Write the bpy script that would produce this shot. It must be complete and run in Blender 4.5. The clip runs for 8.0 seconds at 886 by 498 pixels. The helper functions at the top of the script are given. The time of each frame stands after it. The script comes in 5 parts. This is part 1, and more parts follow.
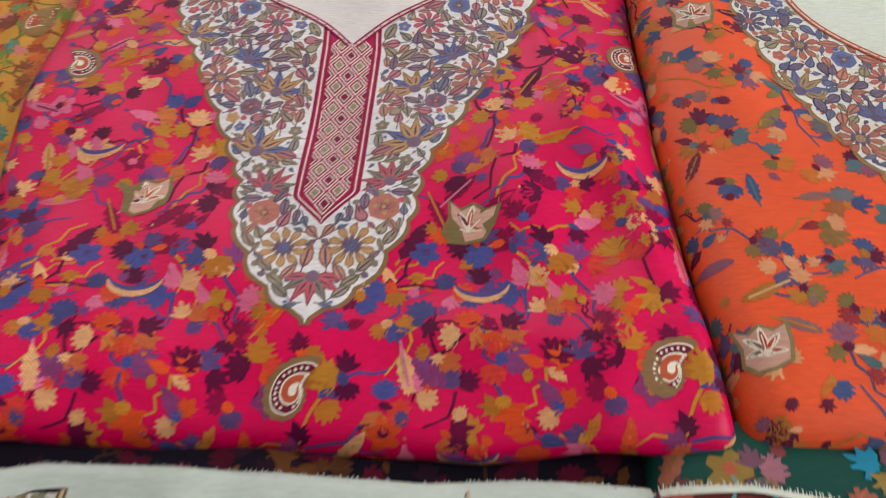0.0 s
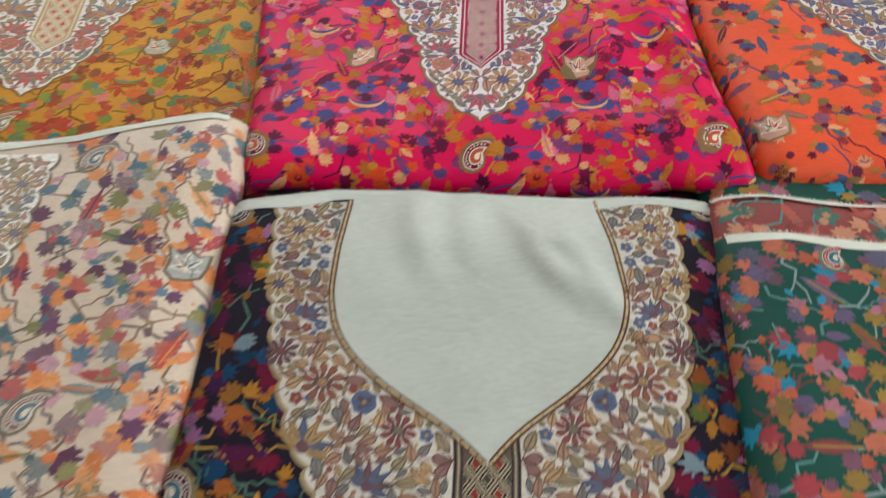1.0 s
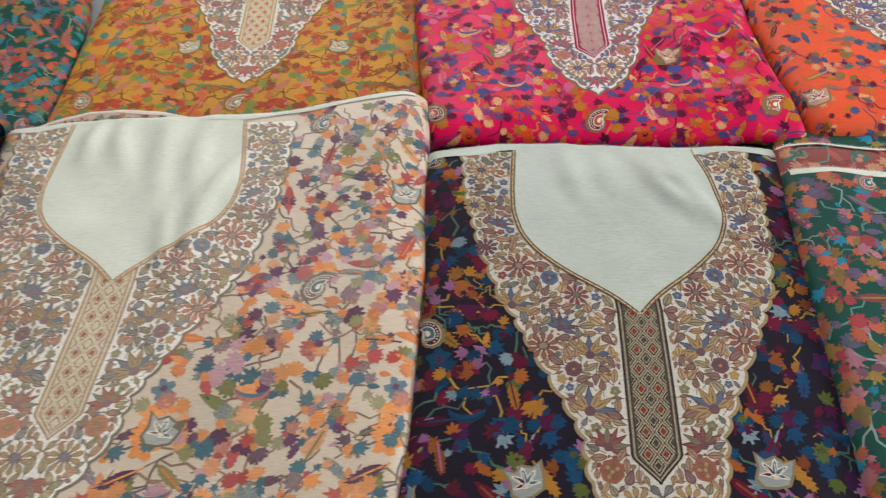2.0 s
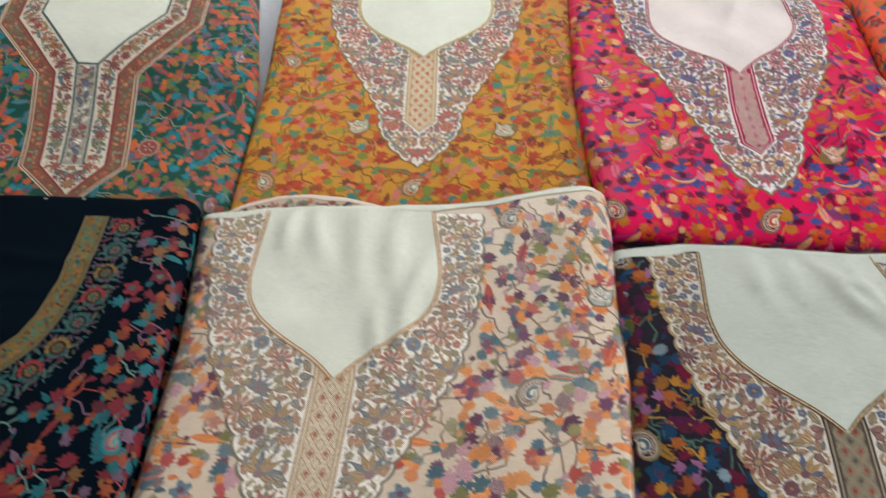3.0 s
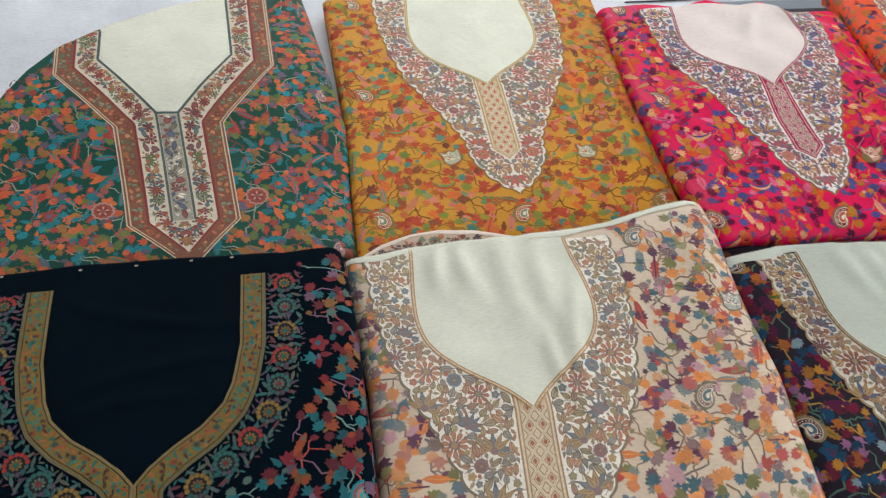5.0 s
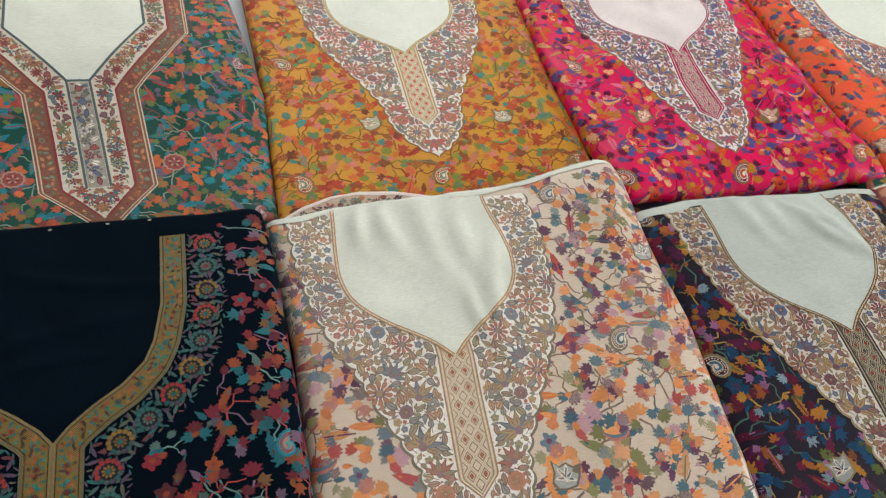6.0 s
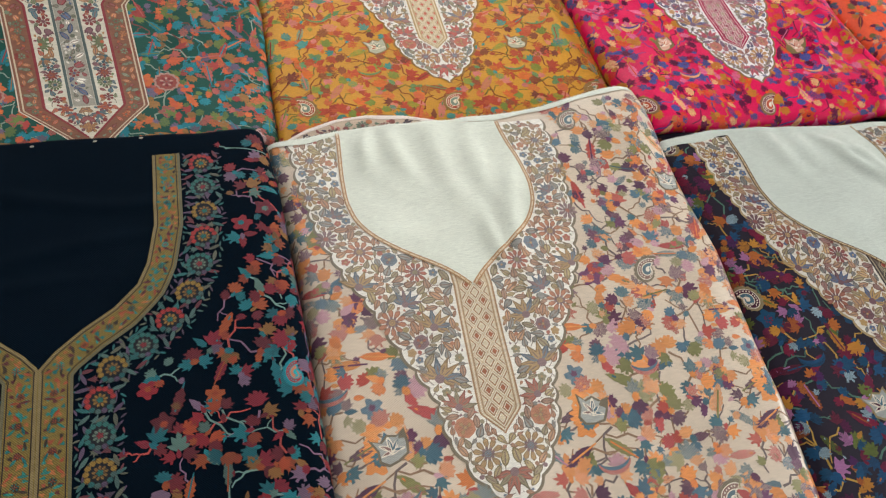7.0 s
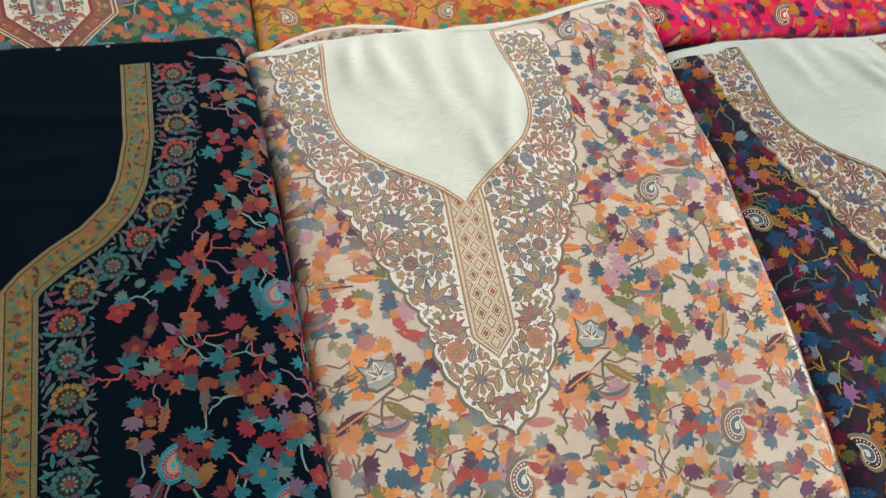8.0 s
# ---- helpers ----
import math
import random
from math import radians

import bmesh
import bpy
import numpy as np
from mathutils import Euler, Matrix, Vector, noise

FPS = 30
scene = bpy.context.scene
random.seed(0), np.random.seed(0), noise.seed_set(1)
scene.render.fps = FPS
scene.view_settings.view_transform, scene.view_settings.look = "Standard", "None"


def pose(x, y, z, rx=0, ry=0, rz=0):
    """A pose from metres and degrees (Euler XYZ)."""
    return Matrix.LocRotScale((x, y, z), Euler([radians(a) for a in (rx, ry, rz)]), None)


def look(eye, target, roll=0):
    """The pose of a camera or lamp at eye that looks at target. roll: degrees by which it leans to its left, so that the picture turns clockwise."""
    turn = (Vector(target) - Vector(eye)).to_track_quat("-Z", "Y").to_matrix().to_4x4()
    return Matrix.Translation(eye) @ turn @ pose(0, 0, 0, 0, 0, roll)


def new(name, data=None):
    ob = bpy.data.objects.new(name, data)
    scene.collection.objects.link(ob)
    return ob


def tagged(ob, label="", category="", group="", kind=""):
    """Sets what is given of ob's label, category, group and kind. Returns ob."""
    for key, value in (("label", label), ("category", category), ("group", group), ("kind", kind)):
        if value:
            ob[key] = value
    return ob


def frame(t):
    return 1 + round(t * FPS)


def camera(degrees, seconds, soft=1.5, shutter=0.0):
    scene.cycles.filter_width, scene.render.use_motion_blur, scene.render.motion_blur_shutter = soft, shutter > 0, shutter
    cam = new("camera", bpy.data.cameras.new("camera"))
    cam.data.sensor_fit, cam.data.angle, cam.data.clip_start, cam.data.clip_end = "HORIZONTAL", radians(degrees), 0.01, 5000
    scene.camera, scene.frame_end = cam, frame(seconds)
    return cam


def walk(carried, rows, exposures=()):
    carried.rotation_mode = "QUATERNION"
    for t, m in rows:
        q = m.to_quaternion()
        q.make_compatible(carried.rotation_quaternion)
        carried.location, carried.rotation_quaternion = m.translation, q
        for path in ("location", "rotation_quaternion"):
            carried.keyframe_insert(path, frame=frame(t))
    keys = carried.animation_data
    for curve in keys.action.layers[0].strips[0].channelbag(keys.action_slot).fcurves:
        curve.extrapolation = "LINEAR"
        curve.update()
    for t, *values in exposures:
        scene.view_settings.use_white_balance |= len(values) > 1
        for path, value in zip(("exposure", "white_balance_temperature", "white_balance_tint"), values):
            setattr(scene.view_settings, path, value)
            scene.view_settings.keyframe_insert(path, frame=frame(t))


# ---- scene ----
cam = camera(58.6, 8.0, soft=1.15, shutter=0.3)
LIFT = 0.05
PATH = [
    (0.0, (-0.0026, 0.0061, 0.5343), (0.0082, 1.1691, -1.0925), 0.57),
    (0.5, (-0.0603, -0.166, 0.6016), (-0.0564, 1.0374, -0.9964), 0.26),
    (1.0, (-0.1478, -0.38, 0.6617), (-0.1416, 0.8465, -0.9179), -0.06),
    (1.2, (-0.1869, -0.4615, 0.6879), (-0.1668, 0.7684, -0.8884), -0.29),
    (2.3, (-0.4113, -0.6825, 0.8732), (-0.4221, 0.5907, -0.6691), -0.82),
    (2.5, (-0.4569, -0.6656, 0.8884), (-0.4722, 0.6001, -0.6602), -0.49),
    (3.0, (-0.6087, -0.5847, 0.9575), (-0.6386, 0.6823, -0.5896), -0.13),
    (3.5, (-0.7885, -0.5131, 1.0403), (-0.8013, 0.7292, -0.5275), 0.05),
    (4.0, (-0.8992, -0.4884, 1.0424), (-0.8256, 0.7471, -0.5276), 1.92),
    (4.2, (-0.9504, -0.483, 1.0388), (-0.8243, 0.753, -0.5281), 2.97),
    (5.3, (-1.0630, -0.5720, 1.0475), (-0.6760, 0.6215, -0.5060), 8.75),
    (5.5, (-1.0572, -0.5884, 1.0458), (-0.6321, 0.6023, -0.5039), 9.64),
    (6.0, (-1.0558, -0.6077, 1.0264), (-0.5556, 0.5584, -0.5203), 11.99),
    (6.5, (-1.0753, -0.6109, 0.9567), (-0.5496, 0.5272, -0.6024), 13.37),
    (7.0, (-1.0817, -0.6024, 0.9168), (-0.5575, 0.4949, -0.6709), 14.13),
    (7.5, (-1.0739, -0.6002, 0.8971), (-0.5618, 0.4442, -0.7296), 14.56),
    (8.0, (-1.0576, -0.5907, 0.855), (-0.5521, 0.3728, -0.8237), 15.76),
]
EXPOSURES = [(0.0, -0.42), (1.0, -0.3), (2.5, -0.18), (3.5, -0.2), (5.5, -0.2), (7.0, -0.03), (8.0, 0.08)]
walk(cam, [(t, look((e[0], e[1], e[2] + LIFT), (g[0], g[1], g[2] + LIFT), r)) for t, e, g, r in PATH], EXPOSURES)

# ---- world and light ----
world = bpy.data.worlds.new("sky")
world.use_nodes = True
scene.world = world
sky = world.node_tree.nodes.new("ShaderNodeTexSky")
sky.sky_type = "NISHITA"
sky.sun_disc = False
sky.sun_elevation, sky.sun_rotation = radians(40), radians(20)
world.node_tree.links.new(sky.outputs["Color"], world.node_tree.nodes["Background"].inputs["Color"])
world.node_tree.nodes["Background"].inputs["Strength"].default_value = 0.1


def window_light(name, m, sx, sy, watts, colour):
    """Daylight that comes in through a window opening."""
    data = bpy.data.lights.new(name, "AREA")
    data.shape, data.size, data.size_y, data.energy, data.color = "RECTANGLE", sx, sy, watts, colour
    ob = new(name, data)
    ob.matrix_world = m
    return ob


window_light("window_daylight", look((-0.6, 2.37, 1.4), (-0.6, 0.2, 0.0)), 2.3, 1.3, 34, (1.0, 0.98, 0.95))
window_light("side_window_daylight", look((3.37, -0.5, 1.35), (-0.4, -0.1, 0.0)), 2.5, 1.5, 120, (0.98, 0.99, 1.0))


# ---- materials ----
def lin(h):
    """A hex colour as linear red, green, blue."""
    return tuple(((c / 255 + 0.055) / 1.055) ** 2.4 if c > 10 else c / 255 / 12.92 for c in (int(h[i:i + 2], 16) for i in (0, 2, 4)))


def nodes_of(name):
    m = bpy.data.materials.new(name)
    m.use_nodes = True
    t = m.node_tree
    return m, t.nodes, t.links, t.nodes["Principled BSDF"]


def math_node(n, l, op, a, b=None):
    k = n.new("ShaderNodeMath")
    k.operation = op
    for i, v in enumerate((a, b)):
        if v is None:
            continue
        if isinstance(v, (int, float)):
            k.inputs[i].default_value = v
        else:
            l.new(v, k.inputs[i])
    return k.outputs[0]


def mix_node(n, l, blend, fac, a, b):
    k = n.new("ShaderNodeMix")
    k.data_type, k.blend_type = "RGBA", blend
    for sock, v in ((k.inputs[0], fac), (k.inputs[6], a), (k.inputs[7], b)):
        if isinstance(v, (int, float)):
            sock.default_value = v
        elif isinstance(v, tuple):
            sock.default_value = (*v[:3], 1)
        else:
            l.new(v, sock)
    return k.outputs[2]


def weave(n, l, scale):
    """Twill ribs and slubs of a woven cloth: the ribs, and uneven threads."""
    co = n.new("ShaderNodeTexCoord").outputs["Object"]
    w = n.new("ShaderNodeTexWave")
    w.bands_direction = "DIAGONAL"
    w.inputs["Scale"].default_value, w.inputs["Distortion"].default_value = scale, 0.6
    w.inputs["Detail"].default_value = 0
    l.new(co, w.inputs["Vector"])
    mp = n.new("ShaderNodeMapping")
    mp.inputs["Scale"].default_value = (90, 900, 300)
    l.new(co, mp.inputs["Vector"])
    s = n.new("ShaderNodeTexNoise")
    s.inputs["Scale"].default_value, s.inputs["Detail"].default_value = 1.0, 2
    l.new(mp.outputs[0], s.inputs["Vector"])
    big = n.new("ShaderNodeTexNoise")
    big.inputs["Scale"].default_value, big.inputs["Detail"].default_value = 9, 3
    l.new(co, big.inputs["Vector"])
    return w.outputs["Fac"], s.outputs["Fac"], big.outputs["Fac"]


def cloth_material(name, colour, rough=0.6, sheen=0.15, spec=0.35, rib=230, bump=0.35):
    m, n, l, p = nodes_of(name)
    ribs, slub, big = weave(n, l, rib)
    v = math_node(n, l, "ADD", math_node(n, l, "MULTIPLY", slub, 0.5), math_node(n, l, "MULTIPLY", big, 0.35))
    v = math_node(n, l, "ADD", math_node(n, l, "ADD", v, 0.45), math_node(n, l, "MULTIPLY", ribs, 0.22))
    c = mix_node(n, l, "MULTIPLY", 1.0, tuple(colour), v)
    l.new(c, p.inputs["Base Color"])
    p.inputs["Roughness"].default_value = rough
    p.inputs["Specular IOR Level"].default_value = spec
    p.inputs["Sheen Weight"].default_value = sheen
    p.inputs["Sheen Roughness"].default_value = 0.4
    b = n.new("ShaderNodeBump")
    b.inputs["Strength"].default_value, b.inputs["Distance"].default_value = bump, 0.0006
    l.new(math_node(n, l, "ADD", math_node(n, l, "MULTIPLY", ribs, 0.5), slub), b.inputs["Height"])
    pucker = n.new("ShaderNodeBump")
    pucker.inputs["Strength"].default_value, pucker.inputs["Distance"].default_value = 0.5, 0.006
    l.new(big, pucker.inputs["Height"])
    l.new(pucker.outputs[0], b.inputs["Normal"])
    l.new(b.outputs[0], p.inputs["Normal"])
    return m


def thread_material(name, ground, rough=0.6, spec=0.3, sheen=0.0):
    """Woven-in coloured threads: the tint is the thread's, and its alpha how far the ground shows between the ribs."""
    m, n, l, p = nodes_of(name)
    ribs, slub, big = weave(n, l, 230)
    at = n.new("ShaderNodeAttribute")
    at.attribute_name = "tint"
    step = math_node(n, l, "GREATER_THAN", ribs, 0.62)
    fac = math_node(n, l, "MULTIPLY", math_node(n, l, "MULTIPLY", step, at.outputs["Alpha"]), 0.75)
    c = mix_node(n, l, "MIX", fac, at.outputs["Color"], tuple(ground))
    v = math_node(n, l, "ADD", math_node(n, l, "MULTIPLY", slub, 0.8), 0.58)
    c = mix_node(n, l, "MULTIPLY", 1.0, c, v)
    l.new(c, p.inputs["Base Color"])
    p.inputs["Roughness"].default_value = rough
    p.inputs["Specular IOR Level"].default_value = spec
    p.inputs["Sheen Weight"].default_value = sheen
    b = n.new("ShaderNodeBump")
    b.inputs["Strength"].default_value, b.inputs["Distance"].default_value = 0.35, 0.0007
    l.new(math_node(n, l, "ADD", ribs, slub), b.inputs["Height"])
    pucker = n.new("ShaderNodeBump")
    pucker.inputs["Strength"].default_value, pucker.inputs["Distance"].default_value = 0.5, 0.006
    l.new(big, pucker.inputs["Height"])
    l.new(pucker.outputs[0], b.inputs["Normal"])
    l.new(b.outputs[0], p.inputs["Normal"])
    return m


def plain_material(name, colour, rough, grain=60.0, amount=0.12):
    m, n, l, p = nodes_of(name)
    co = n.new("ShaderNodeTexCoord").outputs["Object"]
    a = n.new("ShaderNodeTexNoise")
    a.inputs["Scale"].default_value, a.inputs["Detail"].default_value = grain, 4
    l.new(co, a.inputs["Vector"])
    d = n.new("ShaderNodeTexNoise")
    d.inputs["Scale"].default_value, d.inputs["Detail"].default_value = 2.5, 3
    l.new(co, d.inputs["Vector"])
    v = math_node(n, l, "ADD", math_node(n, l, "MULTIPLY", a.outputs["Fac"], amount), math_node(n, l, "MULTIPLY", d.outputs["Fac"], amount))
    v = math_node(n, l, "ADD", v, 1 - amount)
    l.new(mix_node(n, l, "MULTIPLY", 1.0, tuple(colour), v), p.inputs["Base Color"])
    p.inputs["Roughness"].default_value = rough
    b = n.new("ShaderNodeBump")
    b.inputs["Strength"].default_value, b.inputs["Distance"].default_value = 0.15, 0.002
    l.new(a.outputs["Fac"], b.inputs["Height"])
    l.new(b.outputs[0], p.inputs["Normal"])
    return m


CREAM = (0.70, 0.72, 0.60)
M_WALL = plain_material("wall_paint", (0.78, 0.79, 0.80), 0.8)
M_FLOOR = plain_material("floor_stone", (0.45, 0.42, 0.38), 0.5)
M_SHEET = cloth_material("white_cotton_sheet", (0.72, 0.76, 0.82), 0.85, 0.0, 0.2, 300, 0.15)
M_WOOD = plain_material("table_wood", (0.22, 0.13, 0.07), 0.5)
M_GREY = plain_material("grey_band", (0.22, 0.26, 0.30), 0.6)
M_DARK_LINE = plain_material("dark_line", (0.02, 0.02, 0.025), 0.5)
M_FRAME = plain_material("window_paint", (0.8, 0.8, 0.78), 0.4)
# Greyer cream of the navy neck, darkened further for shade below the pink hem.
M_CREAM_GREY_SHADED = cloth_material("grey_shaded_cream_wool", (0.50, 0.535, 0.46), 0.42, 0.0, 0.45, 340, 0.2)
M_CREAM_PINK = cloth_material("blush_cream_wool", (0.74, 0.65, 0.61), 0.55, 0.1, 0.35, 340, 0.2)
M_CREAM = cloth_material("cream_wool", CREAM, 0.55, 0.2, 0.35, 340, 0.2)


# ---- mesh helpers ----
def part(name, mesh_or_bm, material, parent, label="", kind=""):
    """Links a mesh as one object under a thing or a part."""
    if isinstance(mesh_or_bm, bmesh.types.BMesh):
        me = bpy.data.meshes.new(name)
        mesh_or_bm.to_mesh(me)
        mesh_or_bm.free()
    else:
        me = mesh_or_bm
    me.materials.append(material)
    ob = new(name, me)
    ob.parent = parent
    return tagged(ob, label, kind=kind)


def box_bm(x0, y0, z0, x1, y1, z1, bevel=0.0):
    bm = bmesh.new()
    bmesh.ops.create_cube(bm, size=1.0)
    for v in bm.verts:
        v.co = Vector((x0 if v.co.x < 0 else x1, y0 if v.co.y < 0 else y1, z0 if v.co.z < 0 else z1))
    if bevel:
        bmesh.ops.bevel(bm, geom=bm.edges[:], offset=bevel, segments=2, affect="EDGES")
    return bm


def structure(name, bm, material, label, category):
    return tagged(part(name, bm, material, None), label, category, kind="structure")


# ---- the room ----
structure("floor", box_bm(-3.0, -2.5, -0.8, 3.45, 2.4, -0.75), M_FLOOR, "pale stone floor under the display table", "floor")
structure("ceiling", box_bm(-3.1, -2.6, 2.2, 3.55, 2.5, 2.3), M_WALL, "plain white painted ceiling of the room", "ceiling")
structure("wall_south", box_bm(-3.0, -2.6, -0.75, 3.45, -2.5, 2.2), M_WALL, "plain white painted wall of the room", "wall")
structure("wall_west", box_bm(-3.1, -2.6, -0.75, -3.0, 2.5, 2.2), M_WALL, "plain white painted wall of the room", "wall")


def wall_with_opening(name, along_x, at, thick, a0, a1, o0, o1, z0, z1):
    bm = bmesh.new()
    for p0, p1, q0, q1 in ((a0, o0, -0.75, 2.2), (o1, a1, -0.75, 2.2), (o0, o1, -0.75, z0), (o0, o1, z1, 2.2)):
        b = box_bm(p0, at, q0, p1, at + thick, q1) if along_x else box_bm(at, p0, q0, at + thick, p1, q1)
        me = bpy.data.meshes.new("t")
        b.to_mesh(me)
        b.free()
        bm.from_mesh(me)
        bpy.data.meshes.remove(me)
    return structure(name, bm, M_WALL, "white painted wall with a window opening", "wall")


wall_with_opening("wall_north", True, 2.4, 0.1, -3.0, 3.55, -1.8, 0.6, 0.7, 2.1)
wall_with_opening("wall_east", False, 3.45, 0.1, -2.6, 2.4, -1.8, 0.8, 0.5, 2.1)


def sheet_height(x, y):
    """The white sheet's soft creases."""
    d = (x + 1.60) * 0.92 + (y - 0.95) * 0.38
    return 0.004 * np.exp(-(d / 0.03) ** 2) + 0.0015 * np.sin(7 * x + 3 * y) + 0.001 * np.sin(19 * y - 8 * x)


def mesh_of(name, verts, faces):
    """A smooth mesh from arrays of points and of faces that have equally many corners."""
    n, k = faces.shape
    me = bpy.data.meshes.new(name)
    me.vertices.add(len(verts))
    me.vertices.foreach_set("co", np.ascontiguousarray(verts, np.float32).ravel())
    me.loops.add(n * k)
    me.loops.foreach_set("vertex_index", np.ascontiguousarray(faces, np.int32).ravel())
    me.polygons.add(n)
    me.polygons.foreach_set("loop_start", np.arange(0, n * k, k, dtype=np.int32))
    me.polygons.foreach_set("use_smooth", np.ones(n, bool))
    me.update(calc_edges=True)
    return me


def mesh_grid(name, X, Y, Z):
    r, c = X.shape
    verts = np.stack([X.ravel(), Y.ravel(), Z.ravel()], 1)
    i = np.arange(r * c).reshape(r, c)
    faces = np.stack([i[:-1, :-1], i[:-1, 1:], i[1:, 1:], i[1:, :-1]], -1).reshape(-1, 4)
    return mesh_of(name, verts, faces)


table = tagged(new("display_table"), "long wooden table under a white cotton sheet", "table")
part("tabletop", box_bm(-2.3, -0.75, -0.06, 1.6, 1.5, -0.012, 0.004), M_WOOD, table)
for lx in (-2.2, 1.5):
    for ly in (-0.65, 1.4):
        part("leg", box_bm(lx - 0.03, ly - 0.03, -0.75, lx + 0.03, ly + 0.03, -0.06, 0.004), M_WOOD, table)

gx, gy = np.meshgrid(np.linspace(-2.34, 1.64, 200), np.linspace(-0.79, 1.54, 120))
gz = sheet_height(gx, gy) - 0.004
rim = np.maximum(np.maximum(-2.3 - gx, gx - 1.6), np.maximum(-0.75 - gy, gy - 1.5))
gz = gz - np.clip(rim, 0, 1) * 5
table_cover = tagged(part("table_cover", mesh_grid("table_cover", gx, gy, gz), M_SHEET, None), "white cotton sheet spread over the display table", "tablecloth")

# ---- folded suit lengths ----
class Cloth:
    """A folded length of cloth: s runs across from its middle line, q along it. Beyond its edges the sheet rolls down and under."""

    def __init__(self, axis, left, right, front, back, top, r=0.022, seed=0, ripple=1.0, creases=(), bumps=(), slope=None, back_r=0.006):
        self.axis, self.left, self.right, self.front, self.back = axis, left, right, front, back
        self.top, self.r, self.seed, self.ripple, self.creases, self.bumps, self.slope, self.back_r = top, r, seed, ripple, creases, bumps, slope, back_r

    @staticmethod
    def line(table, t):
        a = sorted_table(table)
        return np.interp(t, a[0], a[1])

    def edges(self, s, q):
        ax = self.line(self.axis, q)
        sl, sr = self.line(self.left, q) - ax + self.r, self.line(self.right, q) - ax - self.r
        sc = np.clip(s, sl, sr)
        q0, q1 = self.line(self.front, sc) + self.r, self.line(self.back, sc) - self.back_r
        return sl, sr, q0, q1

    def height(self, x, y):
        k, g = self.seed * 1.7, self.ripple
        z = self.top + 0.0022 * g * np.sin(9 * x + 4 * y + k) + 0.0016 * g * np.sin(23 * y - 11 * x + 2 * k) + 0.0009 * g * np.sin(47 * x + 13 * y + 3 * k) * np.sin(31 * y + k)
        for x0, y0, ang, long, wide, amp in self.creases:
            c, s = math.cos(radians(ang)), math.sin(radians(ang))
            u, v = (x - x0) * c + (y - y0) * s, -(x - x0) * s + (y - y0) * c
            z = z + 1.25 * amp * np.exp(-(u / long) ** 2 - ((v + 0.12 * u * u / long) / wide) ** 2)
        for x0, y0, rad, amp in self.bumps:
            z = z + amp * np.exp(-((x - x0) ** 2 + (y - y0) ** 2) / rad ** 2)
        if self.slope:
            y0, y1, amp = self.slope
            t = np.clip((y - y0) / (y1 - y0), 0, 1)
            z = z + amp * t * t * (3 - 2 * t)
        return z

    def at(self, s, q):
        s, q = np.asarray(s, float), np.asarray(q, float)
        sl, sr, q0, q1 = self.edges(s, q)
        r, rb = self.r, self.back_r

        def roll(e, rad):
            a = np.clip(e, 0, rad * 2.7) / rad
            return rad * np.sin(a), rad * (1 - np.cos(a))

        lx, lz = roll(sl - s, r)
        rx, rz = roll(s - sr, r)
        fy, fz = roll(q0 - q, r)
        by, bz = roll(q - q1, rb)
        sc, qc = np.clip(s, sl, sr), np.clip(q, q0, q1)
        x = self.line(self.axis, qc) + sc - lx + rx
        y = qc - fy + by
        # soft shoulders towards the folded edges
        d = np.minimum(np.minimum(sc - sl, sr - sc), qc - q0)
        z = self.height(x, y) - 0.004 * np.exp(-np.clip(d, 0, 1) / 0.02) - np.minimum(lz + rz + fz + bz, 1.95 * r)
        return np.stack([x, y, z], -1)

    def normal(self, s, q):
        e, p = 0.0008, self.at(s, q)
        n = np.cross(self.at(s + e, q) - p, self.at(s, q + e) - p)
        return n / np.maximum(np.linalg.norm(n, axis=-1, keepdims=True), 1e-12)

    def tucked_under(self, s, q):
        """What has gone round the edge and out of sight."""
        sl, sr, q0, q1 = self.edges(s, q)
        k = 2.1 * self.r
        return (s < sl - k) | (s > sr + k) | (q < q0 - k)

    def rolling(self, s, q):
        sl, sr, q0, q1 = self.edges(s, q)
        return (s < sl + 0.006) | (s > sr - 0.006) | (q < q0 + 0.006)

    def mesh(self, name, step=0.0055):
        """The sheet itself, as one grid."""
        r = self.r
        q_lo, q_hi = min(y for _, y in self.front) + r, max(y for _, y in self.back)
        fine = np.linspace(2.7 * r, 0, 14)
        qs = np.concatenate([-fine[:-1], np.linspace(0, 1, int((q_hi - q_lo) / step))])
        ts = np.concatenate([-fine[:-1], np.linspace(0, 1, int(0.6 / step)), 1 + fine[::-1][1:]])
        S, Q = np.zeros((len(qs), len(ts))), np.zeros((len(qs), len(ts)))
        for i, qv in enumerate(qs):
            s_mid = np.clip(ts, 0, 1)
            qq = np.full(len(ts), q_lo + max(qv, 0) * (q_hi - q_lo))
            sl, sr, _, _ = self.edges(np.zeros(len(ts)), qq)
            s_row = sl + s_mid * (sr - sl)
            _, _, q0, q1 = self.edges(s_row, qq)
            qq = q0 + max(qv, 0) * (q1 + 1.5 * self.back_r - q0) + min(qv, 0)
            sl, sr, _, _ = self.edges(np.zeros(len(ts)), qq)
            s_row = sl + s_mid * (sr - sl) + np.minimum(ts, 0) + np.maximum(ts - 1, 0)
            S[i], Q[i] = s_row, qq
        P = self.at(S, Q)
        return mesh_grid(name, P[..., 0], P[..., 1], P[..., 2])


